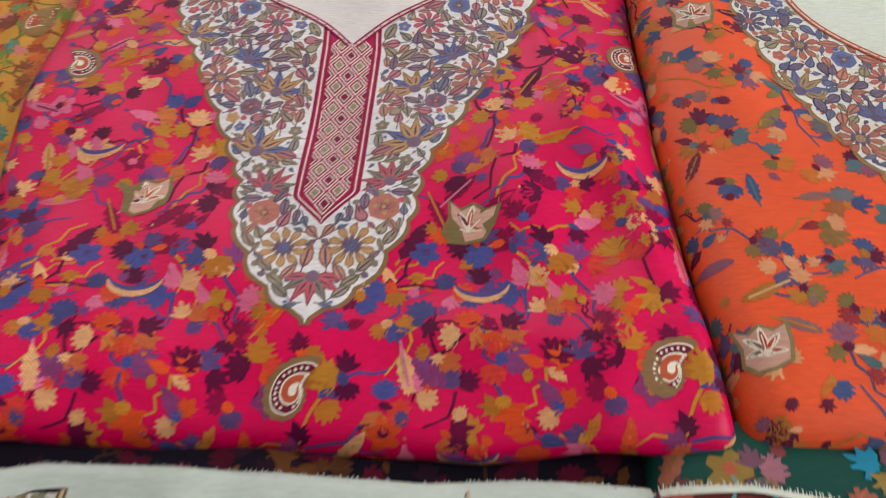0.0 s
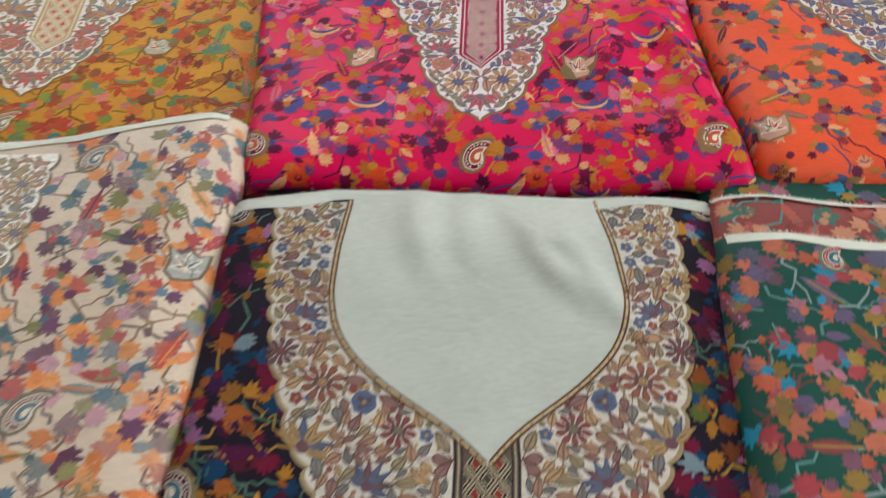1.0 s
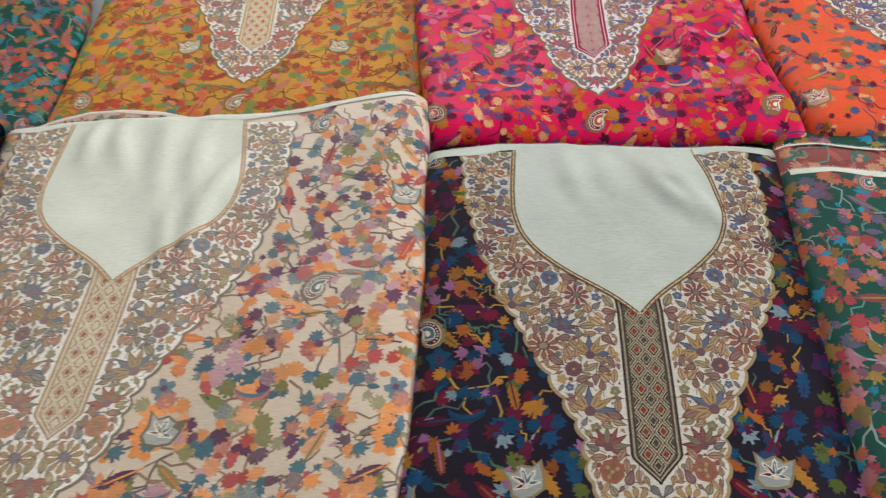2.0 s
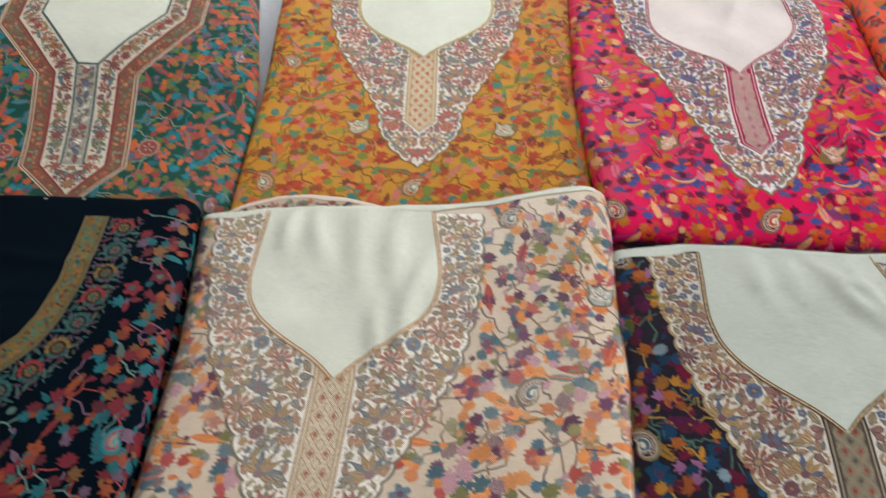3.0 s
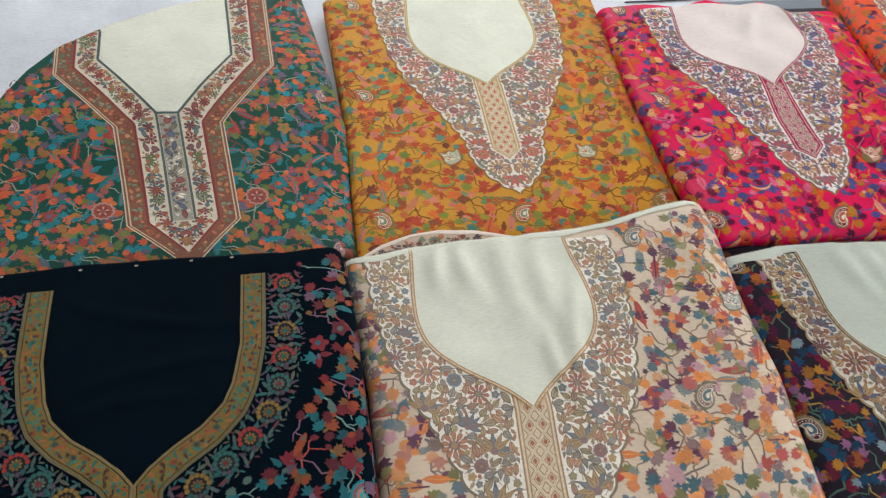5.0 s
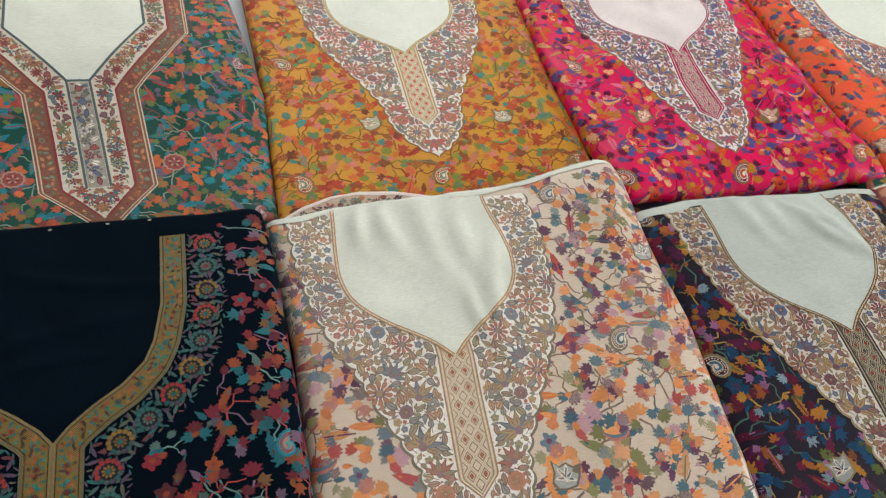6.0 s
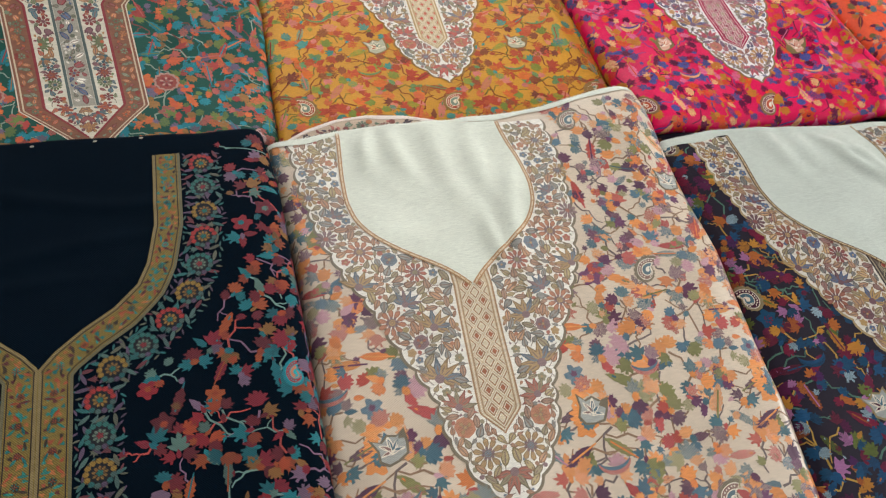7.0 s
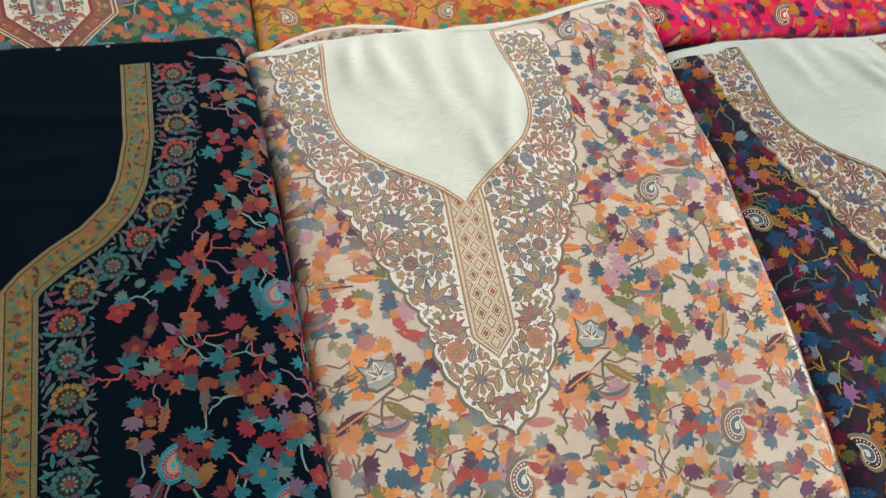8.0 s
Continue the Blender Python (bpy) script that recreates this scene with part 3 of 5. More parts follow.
def yoke_layout():
    """Small leaves, flowers and buds packed between the large blooms of one half, with a clear line round each."""
    rng = np.random.default_rng(5)
    circles = np.zeros((6000, 3))
    n = 0
    for s, d, r, _, _ in BLOOMS:
        circles[n] = (s, d, r * 0.95)
        n += 1
    circles[n] = (0.0, -0.272, 0.016)
    n += 1
    items = []

    def free(c):
        """Which circles lie within the yoke's field."""
        s, d, r = c[..., 0], c[..., 1], c[..., 2]
        ok = (s - r * 0.7 > 0) & (d - r > -0.3) & (d < 0.4)
        ok &= s + r < np.minimum(np.minimum(scalloped(d), scalloped(d - r)), scalloped(d + r)) - 0.0014
        ok &= (d + r < 0) | (s - r > np.maximum(half_width(NECK, np.maximum(d, 0)), half_width(NECK, np.maximum(d + r, 0))) + 0.0068)
        wide = 0.0305 * np.clip((d + r - PLACKET_END + 0.004) / 0.034, 0, 1)
        return ok & ((d > 0.06) | (d + r < PLACKET_END - 0.004) | (s - r > wide))

    for kind, size, count in (("leaf", 0.0112, 900), ("star", 0.0064, 700), ("leaf", 0.0092, 9000), ("star", 0.0052, 4000), ("leaf", 0.0072, 12000), ("leaf", 0.0054, 14000), ("bud", 0.0032, 9000), ("bud", 0.0022, 12000)):
        at = np.stack([rng.uniform(0, 0.215, count), rng.uniform(-0.3, 0.36, count)], 1)
        ang = rng.uniform(0, 2 * math.pi, count)
        pick = rng.random((count, 3))
        if kind == "leaf":
            along = np.stack([-np.sin(ang), np.cos(ang)], 1)
            c = np.stack([np.concatenate([at + along * size * o, np.full((count, 1), size * w)], 1) for o, w in ((-0.5, 0.24), (0, 0.36), (0.55, 0.2))], 1)
        else:
            c = np.concatenate([at, np.full((count, 1), size)], 1)[:, None, :]
        for k in np.nonzero(free(c).all(1))[0]:
            q = c[k]
            gap = np.hypot(circles[:n, None, 0] - q[None, :, 0], circles[:n, None, 1] - q[None, :, 1]) - circles[:n, None, 2] - q[None, :, 2]
            if gap.min() > (0.0007 if size > 0.003 else 0.0004):
                circles[n:n + len(q)] = q
                n += len(q)
                items.append((kind, float(at[k, 0]), float(at[k, 1]), size, float(ang[k]), pick[k].tolist()))
    return items


YOKE_ITEMS = yoke_layout()


def paisley_motif(cloth, mat, parent, at, size, ang, cols, flip=1):
    """A curled teardrop in a ragged woven field: pale lines, a ring of dark buds and a slim heart."""
    rim, pale, dark, heart = cols
    t = np.linspace(0, 1, 24)
    spine = np.stack([flip * (-0.1 - 0.16 * np.sin(t * math.pi) + 0.75 * np.clip(t - 0.5, 0, 1) ** 1.4), -0.56 + 1.3 * t - 1.6 * np.clip(t - 0.72, 0, 1) ** 2], 1)
    wide = 0.4 * np.sin(math.pi * t ** 0.72) ** 0.75 * (1 - 0.42 * t) + 0.015
    mid = np.array([flip * -0.1, 0.0])
    b = Batch()
    ragged = 1 + 0.1 * np.sin(np.arange(24) * 2.4)
    layer = lambda k: turn([tuple(p) for p in mid + (spine - mid) * k], ang, size, at)
    for k, col, h, hatch in ((1.48, rim, 0.0009, 0.35), (1.2, pale, 0.00105, 0.1), (1.12, dark, 0.0012, 0.1), (0.74, pale, 0.0014, 0.1), (0.64, heart, 0.00155, 0.1), (0.3, pale, 0.00175, 0.0)):
        b.strip(layer(k), 2 * size * k * wide * (ragged * 1.06 if k > 1.4 else 1.0), col, h, hatch)
    line = np.array(layer(0.93))
    nrm = np.gradient(line, axis=0)
    nrm = np.stack([-nrm[:, 1], nrm[:, 0]], 1) / np.maximum(np.linalg.norm(nrm, axis=1, keepdims=True), 1e-9)
    for i in range(1, 22, 2):
        for m in (1, -1):
            p = tuple(line[i] + m * nrm[i] * size * wide[i] * 0.93)
            b.fan(turn(BLOB, i, size * 0.05, p), p, pale, 0.0016)
    return b.finish("paisley_motif", cloth, mat, parent)


def boxed_leaf(cloth, mat, parent, at, size, ang, cols):
    """A forked leaf in a cornered woven field."""
    rim, pale, dark, heart = cols
    edge = [(-1, 0.95), (-0.45, 0.62), (0, 0.9), (0.5, 0.66), (1, 0.9), (0.95, 0.1), (0.75, -0.55), (0.1, -0.8), (-0.5, -0.85), (-0.9, -0.45), (-0.78, 0.2)]
    b = Batch()
    for k, col, h in ((1.0, rim, 0.0009), (0.84, tuple(0.6 * a + 0.4 * c for a, c in zip(heart, pale)), 0.00105)):
        b.fan(turn([(x * k, y * k) for x, y in edge], ang, size, at), at, col, h, 0.1)
    for i, a in enumerate((0.0, 0.85, -0.85, 1.75, -1.75)):
        s = (0.56, 0.52, 0.52, 0.42, 0.42)[i]
        p = (at[0] - math.sin(ang + a) * size * 0.3, at[1] + math.cos(ang + a) * size * 0.3 - size * 0.06)
        b.fan(turn(SERRATE, ang + a, size * s, p, 0.75), p, pale, 0.0012)
        b.fan(turn(SERRATE, ang + a, size * s * 0.72, p, 0.6), p, (heart, dark)[i % 2], 0.00135)
        b.strip([(at[0], at[1] - size * 0.3), (at[0] - math.sin(ang + a) * size * 0.55, at[1] + math.cos(ang + a) * size * 0.55 - size * 0.06)], size * 0.045, pale, 0.0015)
    return b.finish("boxed_leaf_motif", cloth, mat, parent)


def rosette(cloth, mat, parent, at, size, cols):
    b = Batch()
    rim, pale, dark, heart = cols
    b.fan([(at[0] + size * (1 + 0.14 * (i % 2)) * math.cos(i * math.pi / 12), at[1] + size * (1 + 0.14 * (i % 2)) * math.sin(i * math.pi / 12)) for i in range(24)], at, rim, 0.0009, 0.3)
    b.fan([(at[0] + size * (0.82 + 0.1 * (i % 2)) * math.cos(i * math.pi / 12), at[1] + size * (0.82 + 0.1 * (i % 2)) * math.sin(i * math.pi / 12)) for i in range(24)], at, heart, 0.00105, 0.3)
    flower(b, at, size * 0.6, 10, dark, pale, heart, 0.2, 0.0012)
    return b.finish("rosette_motif", cloth, mat, parent)


def fringe(cloth, material, parent, s0, s1, rng, length=0.007, name="frayed_fringe"):
    """Loose thread ends along the raw back edge."""
    verts, faces = [], []
    s = s0
    while s < s1:
        ss = np.array([s])
        q = float(cloth.line(cloth.back, s))
        p = cloth.at(ss, np.array([q]))[0]
        lean, ln, w = rng.uniform(-0.4, 0.4), length * rng.uniform(0.4, 1.15), 0.0004
        k = len(verts)
        x, y, z = p
        verts += [(x - w, y - 0.002, z + 0.0006), (x + w, y - 0.002, z + 0.0006), (x + lean * ln * 0.5 + w, y + ln * 0.6, z + 0.001), (x + lean * ln * 0.5 - w, y + ln * 0.6, z + 0.001), (x + lean * ln, y + ln, z - 0.002)]
        faces += [(k, k + 1, k + 2, k + 3), (k + 3, k + 2, k + 4)]
        s += rng.uniform(0.0012, 0.0034)
    me = bpy.data.meshes.new(name)
    me.from_pydata(verts, [], faces)
    return part(name, me, material, parent, "short frayed thread ends", "stuff")


def selvage(cloth, parent, s0, s1, width, material, h=0.001):
    """The plain cream strip along the raw back edge."""
    b = Batch()
    n = int((s1 - s0) / 0.008)
    ss = np.linspace(s0, s1, n)
    q1 = cloth.line(cloth.back, ss)
    wob = width * (1 + 0.12 * np.sin(ss * 60) + 0.1 * np.sin(ss * 23))
    k = len(b.v)
    for t in np.linspace(0, 1, 5):
        b.v += [(a, q + 0.001 - (1 - t) * w) for a, q, w in zip(ss, q1, wob)]
    b.h += [h] * (5 * n)
    for i in range(4):
        for j in range(n - 1):
            a = k + i * n + j
            b.f += [(a, a + 1, a + n + 1), (a, a + n + 1, a + n)]
            b.c += [(*CREAM, 0)] * 2
    return b.finish("selvage", cloth, material, parent, "plain cream raw edge")


def under_layers(cloth, root, mat, thread, pal, stems, rng, size, cell):
    """The folds of the same cloth below the top one, down to the sheet."""
    level, k = cloth.top - 2 * cloth.r, 0
    while level > 0.012:
        k += 1
        j = lambda t, a: [(u, w + a) for u, w in t]
        d = rng.uniform(-0.002, 0.006)
        rr = min(cloth.r * 0.8, max(0.006, level / 2))
        low = Cloth(cloth.axis, j(cloth.left, d), j(cloth.right, -d), j(cloth.front, rng.uniform(0.0, 0.006)), j(cloth.back, -0.012), level, rr, cloth.seed + k, 0.4, slope=cloth.slope)
        part("lower_fold", low.mesh("lower_fold", 0.02), mat, root)
        b = Batch()
        scatter_leaves(b, low, cell, size, pal, stems, rng, lambda s, q, m: True, only_edge=True, reach=0.04)
        b.finish("lower_leaf_pattern", low, thread, root, kind="stuff")
        level -= 2 * rr


def yoke_suit(name, label, cloth, ground, v_q, pal, stems, yoke_pal, rim, edge, plk, motif_cols, seed, size=0.0155, cell=0.033, rough=0.55, spec=0.35, sheen=0.15, yoke_ground=(0.80, 0.75, 0.66), motifs=True, extra=(), plain_mat=M_CREAM, ink=(0.17, 0.12, 0.105), leaf_cols=None, boxes=((-0.14, -0.21), (0.12, -0.205)), stem_share=0.55):
    """A folded suit length with a scalloped floral yoke, a plain neck and a placket of diamonds."""
    rng = random.Random(seed)
    Batch.ink = ink
    soften = lambda col, k: tuple(max(0.0, c + (g - c) * k) for c, g in zip(col, yoke_ground))
    yoke_pal, leaf_cols = [soften(c, 0.1) for c in yoke_pal], [soften(c, 0.08) for c in leaf_cols or yoke_pal]
    root = tagged(new(name), label, "fabric", "folded suit lengths")
    mat = cloth_material(name + "_ground", ground, rough, sheen, spec)
    thread = thread_material(name + "_threads", ground, rough + 0.05, spec * 0.6)
    part("fabric", cloth.mesh("fabric"), mat, root)

    outer = lambda dy: float(scalloped(dy))
    neck = lambda dy: half_width(NECK, dy)

    def outside(s, q, m):
        dy = q - v_q
        return dy < -0.31 - m * 0.5 or abs(s) > outer(dy) - m * 0.1

    leaves = Batch()
    scatter_leaves(leaves, cloth, cell, size, pal, stems, rng, outside, stem_share=stem_share)
    leaves.finish("leaf_pattern", cloth, thread, root, "woven leaf sprays in many colours", "stuff")

    # the yoke's pale field with its light and dark rims
    q_top = float(cloth.line(cloth.back, 0.0)) - 0.012
    dys = np.arange(-0.305, q_top - v_q, 0.0025)
    field = Batch()
    lo = np.maximum(0.0008, scalloped(dys))
    field.rows(dys - 0.002 + v_q, -lo - 0.0036, lo + 0.0036, 100, rim, 0.0007, 0.35)
    field.rows(dys + v_q, -lo, lo, 100, yoke_ground, 0.001)
    yoke = field.finish("yoke", cloth, thread, root, "scalloped pale floral yoke")

    floral = Batch()
    span = q_top - v_q
    for s, d, r, kind, c in BLOOMS + ((0.0, -0.272, 0.016, "lotus", 4),):
        if d + r > span:
            continue
        other = yoke_pal[(c + 1) % len(yoke_pal)]
        for m in ((1, -1) if s else (1,)):
            bloom, p = Batch(), (s * m, v_q + d)
            if kind == "daisy":
                flower(bloom, p, r * 1.14, 10, yoke_pal[c], tone(yoke_pal[c], rng, 0.1), other, 0.3 * m, 0.0013)
                flower(bloom, p, r * 0.5, 8, yoke_pal[3], yoke_pal[3], other, 0.1, 0.0015)
            elif kind == "round":
                bloom.fan(turn(resampled(BLOB, 0.2), 0.2, r * 1.2, p), p, yoke_pal[c], 0.0013)
                flower(bloom, p, r * 0.72, 7, other, yoke_pal[c], yoke_pal[1], 0.4 * m, 0.0014)
            else:
                lotus(bloom, p, r * 1.28, yoke_pal[c], other, yoke_pal[3], (0.5 * m if s else math.pi), 0.0013)
            bloom.finish("flower_motif", cloth, thread, yoke)
    for kind, s, d, r, ang, (k1, k2, k3) in YOKE_ITEMS:
        if d + r > span:
            continue
        col = yoke_pal[int(k1 * len(yoke_pal))]
        for m in (1, -1):
            p, am = (s * m, v_q + d), ang * m
            if kind == "leaf":
                floral.strip([(p[0] + math.sin(am) * r * 1.5, p[1] - math.cos(am) * r * 1.5), p], 0.001, ink, 0.0011)
                veined_leaf(floral, SERRATE if k2 < 0.4 else DROP, p, am, r * 1.2, 1.08, tone(leaf_cols[int(k1 * len(leaf_cols))], rng, 0.1), 0.0013)
            elif kind == "star":
                for i in range(5):
                    t = am + i * 2 * math.pi / 5
                    o = (p[0] + math.cos(t) * r * 0.6, p[1] + math.sin(t) * r * 0.6)
                    floral.fan(turn(BLOB, t, r * 0.5, o), o, yoke_pal[2] if k2 < 0.45 else col, 0.0013)
                floral.fan(turn(BLOB, am, r * 0.3, p), p, yoke_pal[1], 0.0015)
            else:
                floral.fan(turn(DROP if k2 < 0.6 else BLOB, am, r * 1.5, p, 1.15), p, col if k3 < 0.5 else leaf_cols[int(k1 * len(leaf_cols))], 0.0013)
    floral.finish("yoke_pattern", cloth, thread, yoke, "small woven flowers and leaves", "stuff")
    plk_bottom = PLACKET_END

    # the plain neck
    plain = Batch()
    nd = np.arange(0.0, float(cloth.line(cloth.back, 0.0)) - 0.006 - v_q, 0.004)
    w = [float(neck(d)) + 0.0005 for d in nd]
    plain.rows(nd + v_q, [-x for x in w], w, 100, CREAM, 0.0022)
    neck_part = plain.finish("neck", cloth, plain_mat, root, "plain cream neck field")
    brd = Batch()
    side = np.linspace(0, 1, 90)
    nd = side ** 1.5 * (q_top - v_q)
    for off, wd, col in ((0.0028, 0.0062, edge[0]), (0.0028, 0.0022, edge[1])):
        for m in (1, -1):
            brd.strip([(m * (float(neck(d)) + off), d + v_q) for d in nd], wd, col, 0.0024 + (0.00015 if wd < 0.004 else 0), 0.2)
    for m in (1, -1):
        for i in range(0, 60):
            d = (i / 60) ** 1.25 * (q_top - v_q - 0.004)
            p = (m * (float(neck(d)) + 0.0028), d + v_q)
            brd.fan(turn(BLOB, i, 0.0011, p), p, edge[0] if i % 2 else edge[1], 0.0028)
    brd.finish("neck_border", cloth, thread, neck_part, "woven chain border round the neck")

    # the placket
    pk = Batch()
    W = 0.028
    dd = np.arange(plk_bottom, 0.03, 0.004)

    def plk_w(d):
        return W if d > plk_bottom + 0.03 else W * max(0.0, (d - plk_bottom)) / 0.03

    def plk_in(d):
        return max(0.0, float(neck(d)))
    for m in (1, -1):
        ds = [d for d in dd if plk_in(d) < W]
        pk.rows([d + v_q for d in ds], [m * plk_in(d) for d in ds], [m * max(plk_w(d), 0.0005) for d in ds], 6, plk[0], 0.0012, 0.2)
    for off, wd, col in ((0.0015, 0.0018, plk[1]), (0.0045, 0.0014, plk[2]), (0.0072, 0.0012, plk[1])):
        line = [(max(plk_w(d) - off, 0), d + v_q) for d in dd if plk_in(d) < W - off]
        for m in (1, -1):
            pk.strip([(m * x, y) for x, y in line], wd, col, 0.0014, 0.2)
    inner = W - 0.0088
    step, half, cols = 0.026, inner / 2, (-2, -1, 0, 1, 2)
    rings = ((1.0, plk[2]), (0.82, plk[1]), (0.58, plk[2]), (0.44, None))
    for r in range(int((-plk_bottom + 0.02) / step * 2)):
        for k in cols:
            if (r + k) % 2:
                continue
            x, d = k * half, plk_bottom + 0.02 + r * step / 2
            lim = min(plk_w(d) - 0.0085, inner) + 0.001
            if abs(x) > lim or plk_in(d + 0.008) > abs(x) - 0.002 and d > -0.012:
                continue
            p = (x, d + v_q)
            for i, (kk, col) in enumerate(rings):
                col = col or plk[3 if k % 2 else 4]
                a, e = half * 0.9 * kk, step * 0.45 * kk
                if abs(x) > inner * 0.9:
                    m = 1 if x > 0 else -1
                    pk.fan([(m * inner, p[1] - e), (m * inner, p[1] + e), (x - m * a, p[1])], (x - m * a * 0.3, p[1]), col, 0.0014 + 0.0001 * i)
                else:
                    pk.fan([(x - a, p[1]), (x, p[1] - e), (x + a, p[1]), (x, p[1] + e)], p, col, 0.0014 + 0.0001 * i)
    pk.finish("placket", cloth, thread, root, "placket woven with rows of diamonds")

    for s, d, a in extra:
        boxed_leaf(cloth, thread, root, (s, v_q + d), 0.022, a, motif_cols)
    if motifs:
        for s, d, a in ((-0.26, -0.02, 0.3), (0.266, -0.015, -0.2), (-0.262, -0.348, 0.2), (0.265, -0.348, -0.2), (0.0, -0.355, -0.15), (-0.255, 0.285, 0.3), (0.254, 0.286, -0.3)):
            paisley_motif(cloth, thread, root, (s, v_q + d), 0.0275, a + rng.uniform(-0.2, 0.2), motif_cols, -1 if s < 0 else 1)
        for (s, d), a in zip(boxes, (0.25, -0.2)):
            boxed_leaf(cloth, thread, root, (s, v_q + d), 0.0225, a, motif_cols)
        for s, d, m in ((-0.135, -0.262, 1), (0.13, -0.268, 1), (-0.205, -0.12, -1), (0.21, -0.15, -1), (-0.09, -0.395, -1), (0.12, -0.4, 1)):
            cr = Batch()
            arc = np.radians(np.linspace(195, 345, 14))
            wide = 0.0005 + 0.009 * np.sin(np.linspace(0, math.pi, 14))
            pts = [(s + m * 0.022 * math.cos(t), v_q + d + 0.016 * math.sin(t)) for t in arc]
            cr.strip(pts, wide, pal[-2], 0.0008, 0.8)
            cr.strip([(x, y + 0.003) for x, y in pts], wide * 0.5, pal[4], 0.001, 0.2)
            cr.finish("crescent_motif", cloth, thread, root)
    under_layers(cloth, root, mat, thread, pal, stems, rng, size, cell)
    return root, thread, rng


L = lin
PINK_PAL = [L("c08028"), L("c08028"), L("b87024"), L("b87024"), L("3d4a86"), L("3a4678"), L("3a4678"), L("500c34"), L("500c34"), L("5a1038"), L("d8501e"), L("d0481c"), L("e0ba78"), L("dc7898")]
pink_cloth = Cloth([(0.19, -0.103), (0.31, -0.101), (0.6, -0.086), (0.9, -0.09)], [(0.19, -0.368), (0.55, -0.392), (0.91, -0.378)], [(0.2, 0.205), (0.32, 0.197), (0.5, 0.190), (0.9, 0.198)],
                   [(-0.3, 0.214), (-0.2, 0.220), (-0.1, 0.214), (-0.03, 0.217), (0.05, 0.209), (0.13, 0.203), (0.2, 0.208), (0.3, 0.204)], [(-0.29, 0.915), (-0.11, 0.88), (-0.04, 0.897), (0.04, 0.882), (0.1, 0.892), (0.17, 0.852), (0.29, 0.865)],
                   0.079, 0.022, 3, 2.6, [(0.06, 0.42, 100, 0.18, 0.03, 0.006), (0.115, 0.52, 104, 0.2, 0.016, 0.006), (0.155, 0.4, 98, 0.16, 0.014, 0.005), (-0.3, 0.4, 70, 0.18, 0.03, 0.005), (-0.2, 0.27, 10, 0.2, 0.03, 0.004), (0.02, 0.29, 172, 0.18, 0.026, 0.005), (-0.05, 0.82, 60, 0.07, 0.015, 0.006), (0.05, 0.83, 110, 0.06, 0.014, 0.006), (0.13, 0.3, 75, 0.12, 0.02, 0.004)])
pink, _, _ = yoke_suit("pink_suit_fabric", "folded hot-pink satin suit length with leaf pattern and floral yoke", pink_cloth, L("da004e"), 0.605, PINK_PAL, [L("5a1038"), L("3d4a86"), L("c98a2a")],
                       [L("b8604c"), L("c08a4c"), L("4c5a92"), L("6a4460"), L("c03a4c"), L("7a6a58")], L("7d6f45"), (L("8c1240"), L("e2c8c0")), (L("b01850"), L("8a0c38"), L("e8d8cc"), L("a08c6c"), L("8a1440")),
                       (L("7d6f45"), L("efe2cc"), L("6a1a34"), L("c05a3a")), 11, 0.0156, 0.0332, 0.38, 0.16, 0.0, plain_mat=M_CREAM_PINK, yoke_ground=(0.82, 0.76, 0.74), ink=(0.12, 0.06, 0.09), leaf_cols=[L("525672"), L("7a5560"), L("8a7a56"), L("a8505a"), L("6a4660"), L("7c705c"), L("a86a50"), L("8c7458")], boxes=((-0.152, -0.18), (0.118, -0.216)))

MUST_PAL = [L("b8452c"), L("b8452c"), L("c8603a"), L("3f8478"), L("5c8a58"), L("8a4a2c"), L("7a3a2a"), L("7d8a38"), L("cc7468"), L("d0682a"), L("a83a26"), L("b04a2c")]
mustard_cloth = Cloth([(0.25, -0.676), (0.7, -0.676), (1.0, -0.678)], [(0.25, -0.984), (0.6, -0.978), (1.0, -0.992)], [(0.3, -0.376), (0.67, -0.377), (1.03, -0.364)],
                      [(-0.3, 0.255), (0.3, 0.275)], [(-0.32, 1.006), (0.32, 1.024)], 0.046, 0.0135, 5, 0.9, [(-0.45, 0.5, 85, 0.3, 0.03, 0.004), (-0.398, 0.65, 90, 0.3, 0.012, 0.005), (-0.43, 0.6, 92, 0.3, 0.014, 0.004), (-0.67, 0.9, 90, 0.15, 0.05, 0.003)])
mustard, _, m_rng = yoke_suit("mustard_suit_fabric", "folded mustard suit length with leaf pattern and floral yoke", mustard_cloth, L("c88a10"), 0.69, MUST_PAL, [L("8a4a1c"), L("6a6a28")],
                          [L("c06048"), L("b88a50"), L("6a7a88"), L("8a5a58"), L("c8483c"), L("8a7a58")], L("8a6a3a"), (L("b59a62"), L("ddd0a8")), (L("d2b890"), L("b09468"), L("e8dcc0"), L("cf5a48"), L("c86a54")),
                          (L("8a6a40"), L("e8d8b8"), L("a84a34"), L("7a8a78")), 22, 0.0168, 0.0332, 0.55, 0.3, 0.05, ink=(0.33, 0.17, 0.13), leaf_cols=[L("b0604c"), L("7a7a58"), L("8a5a50"), L("a8764c"), L("6f7a74")], boxes=((-0.11, -0.203), (0.154, -0.21)))

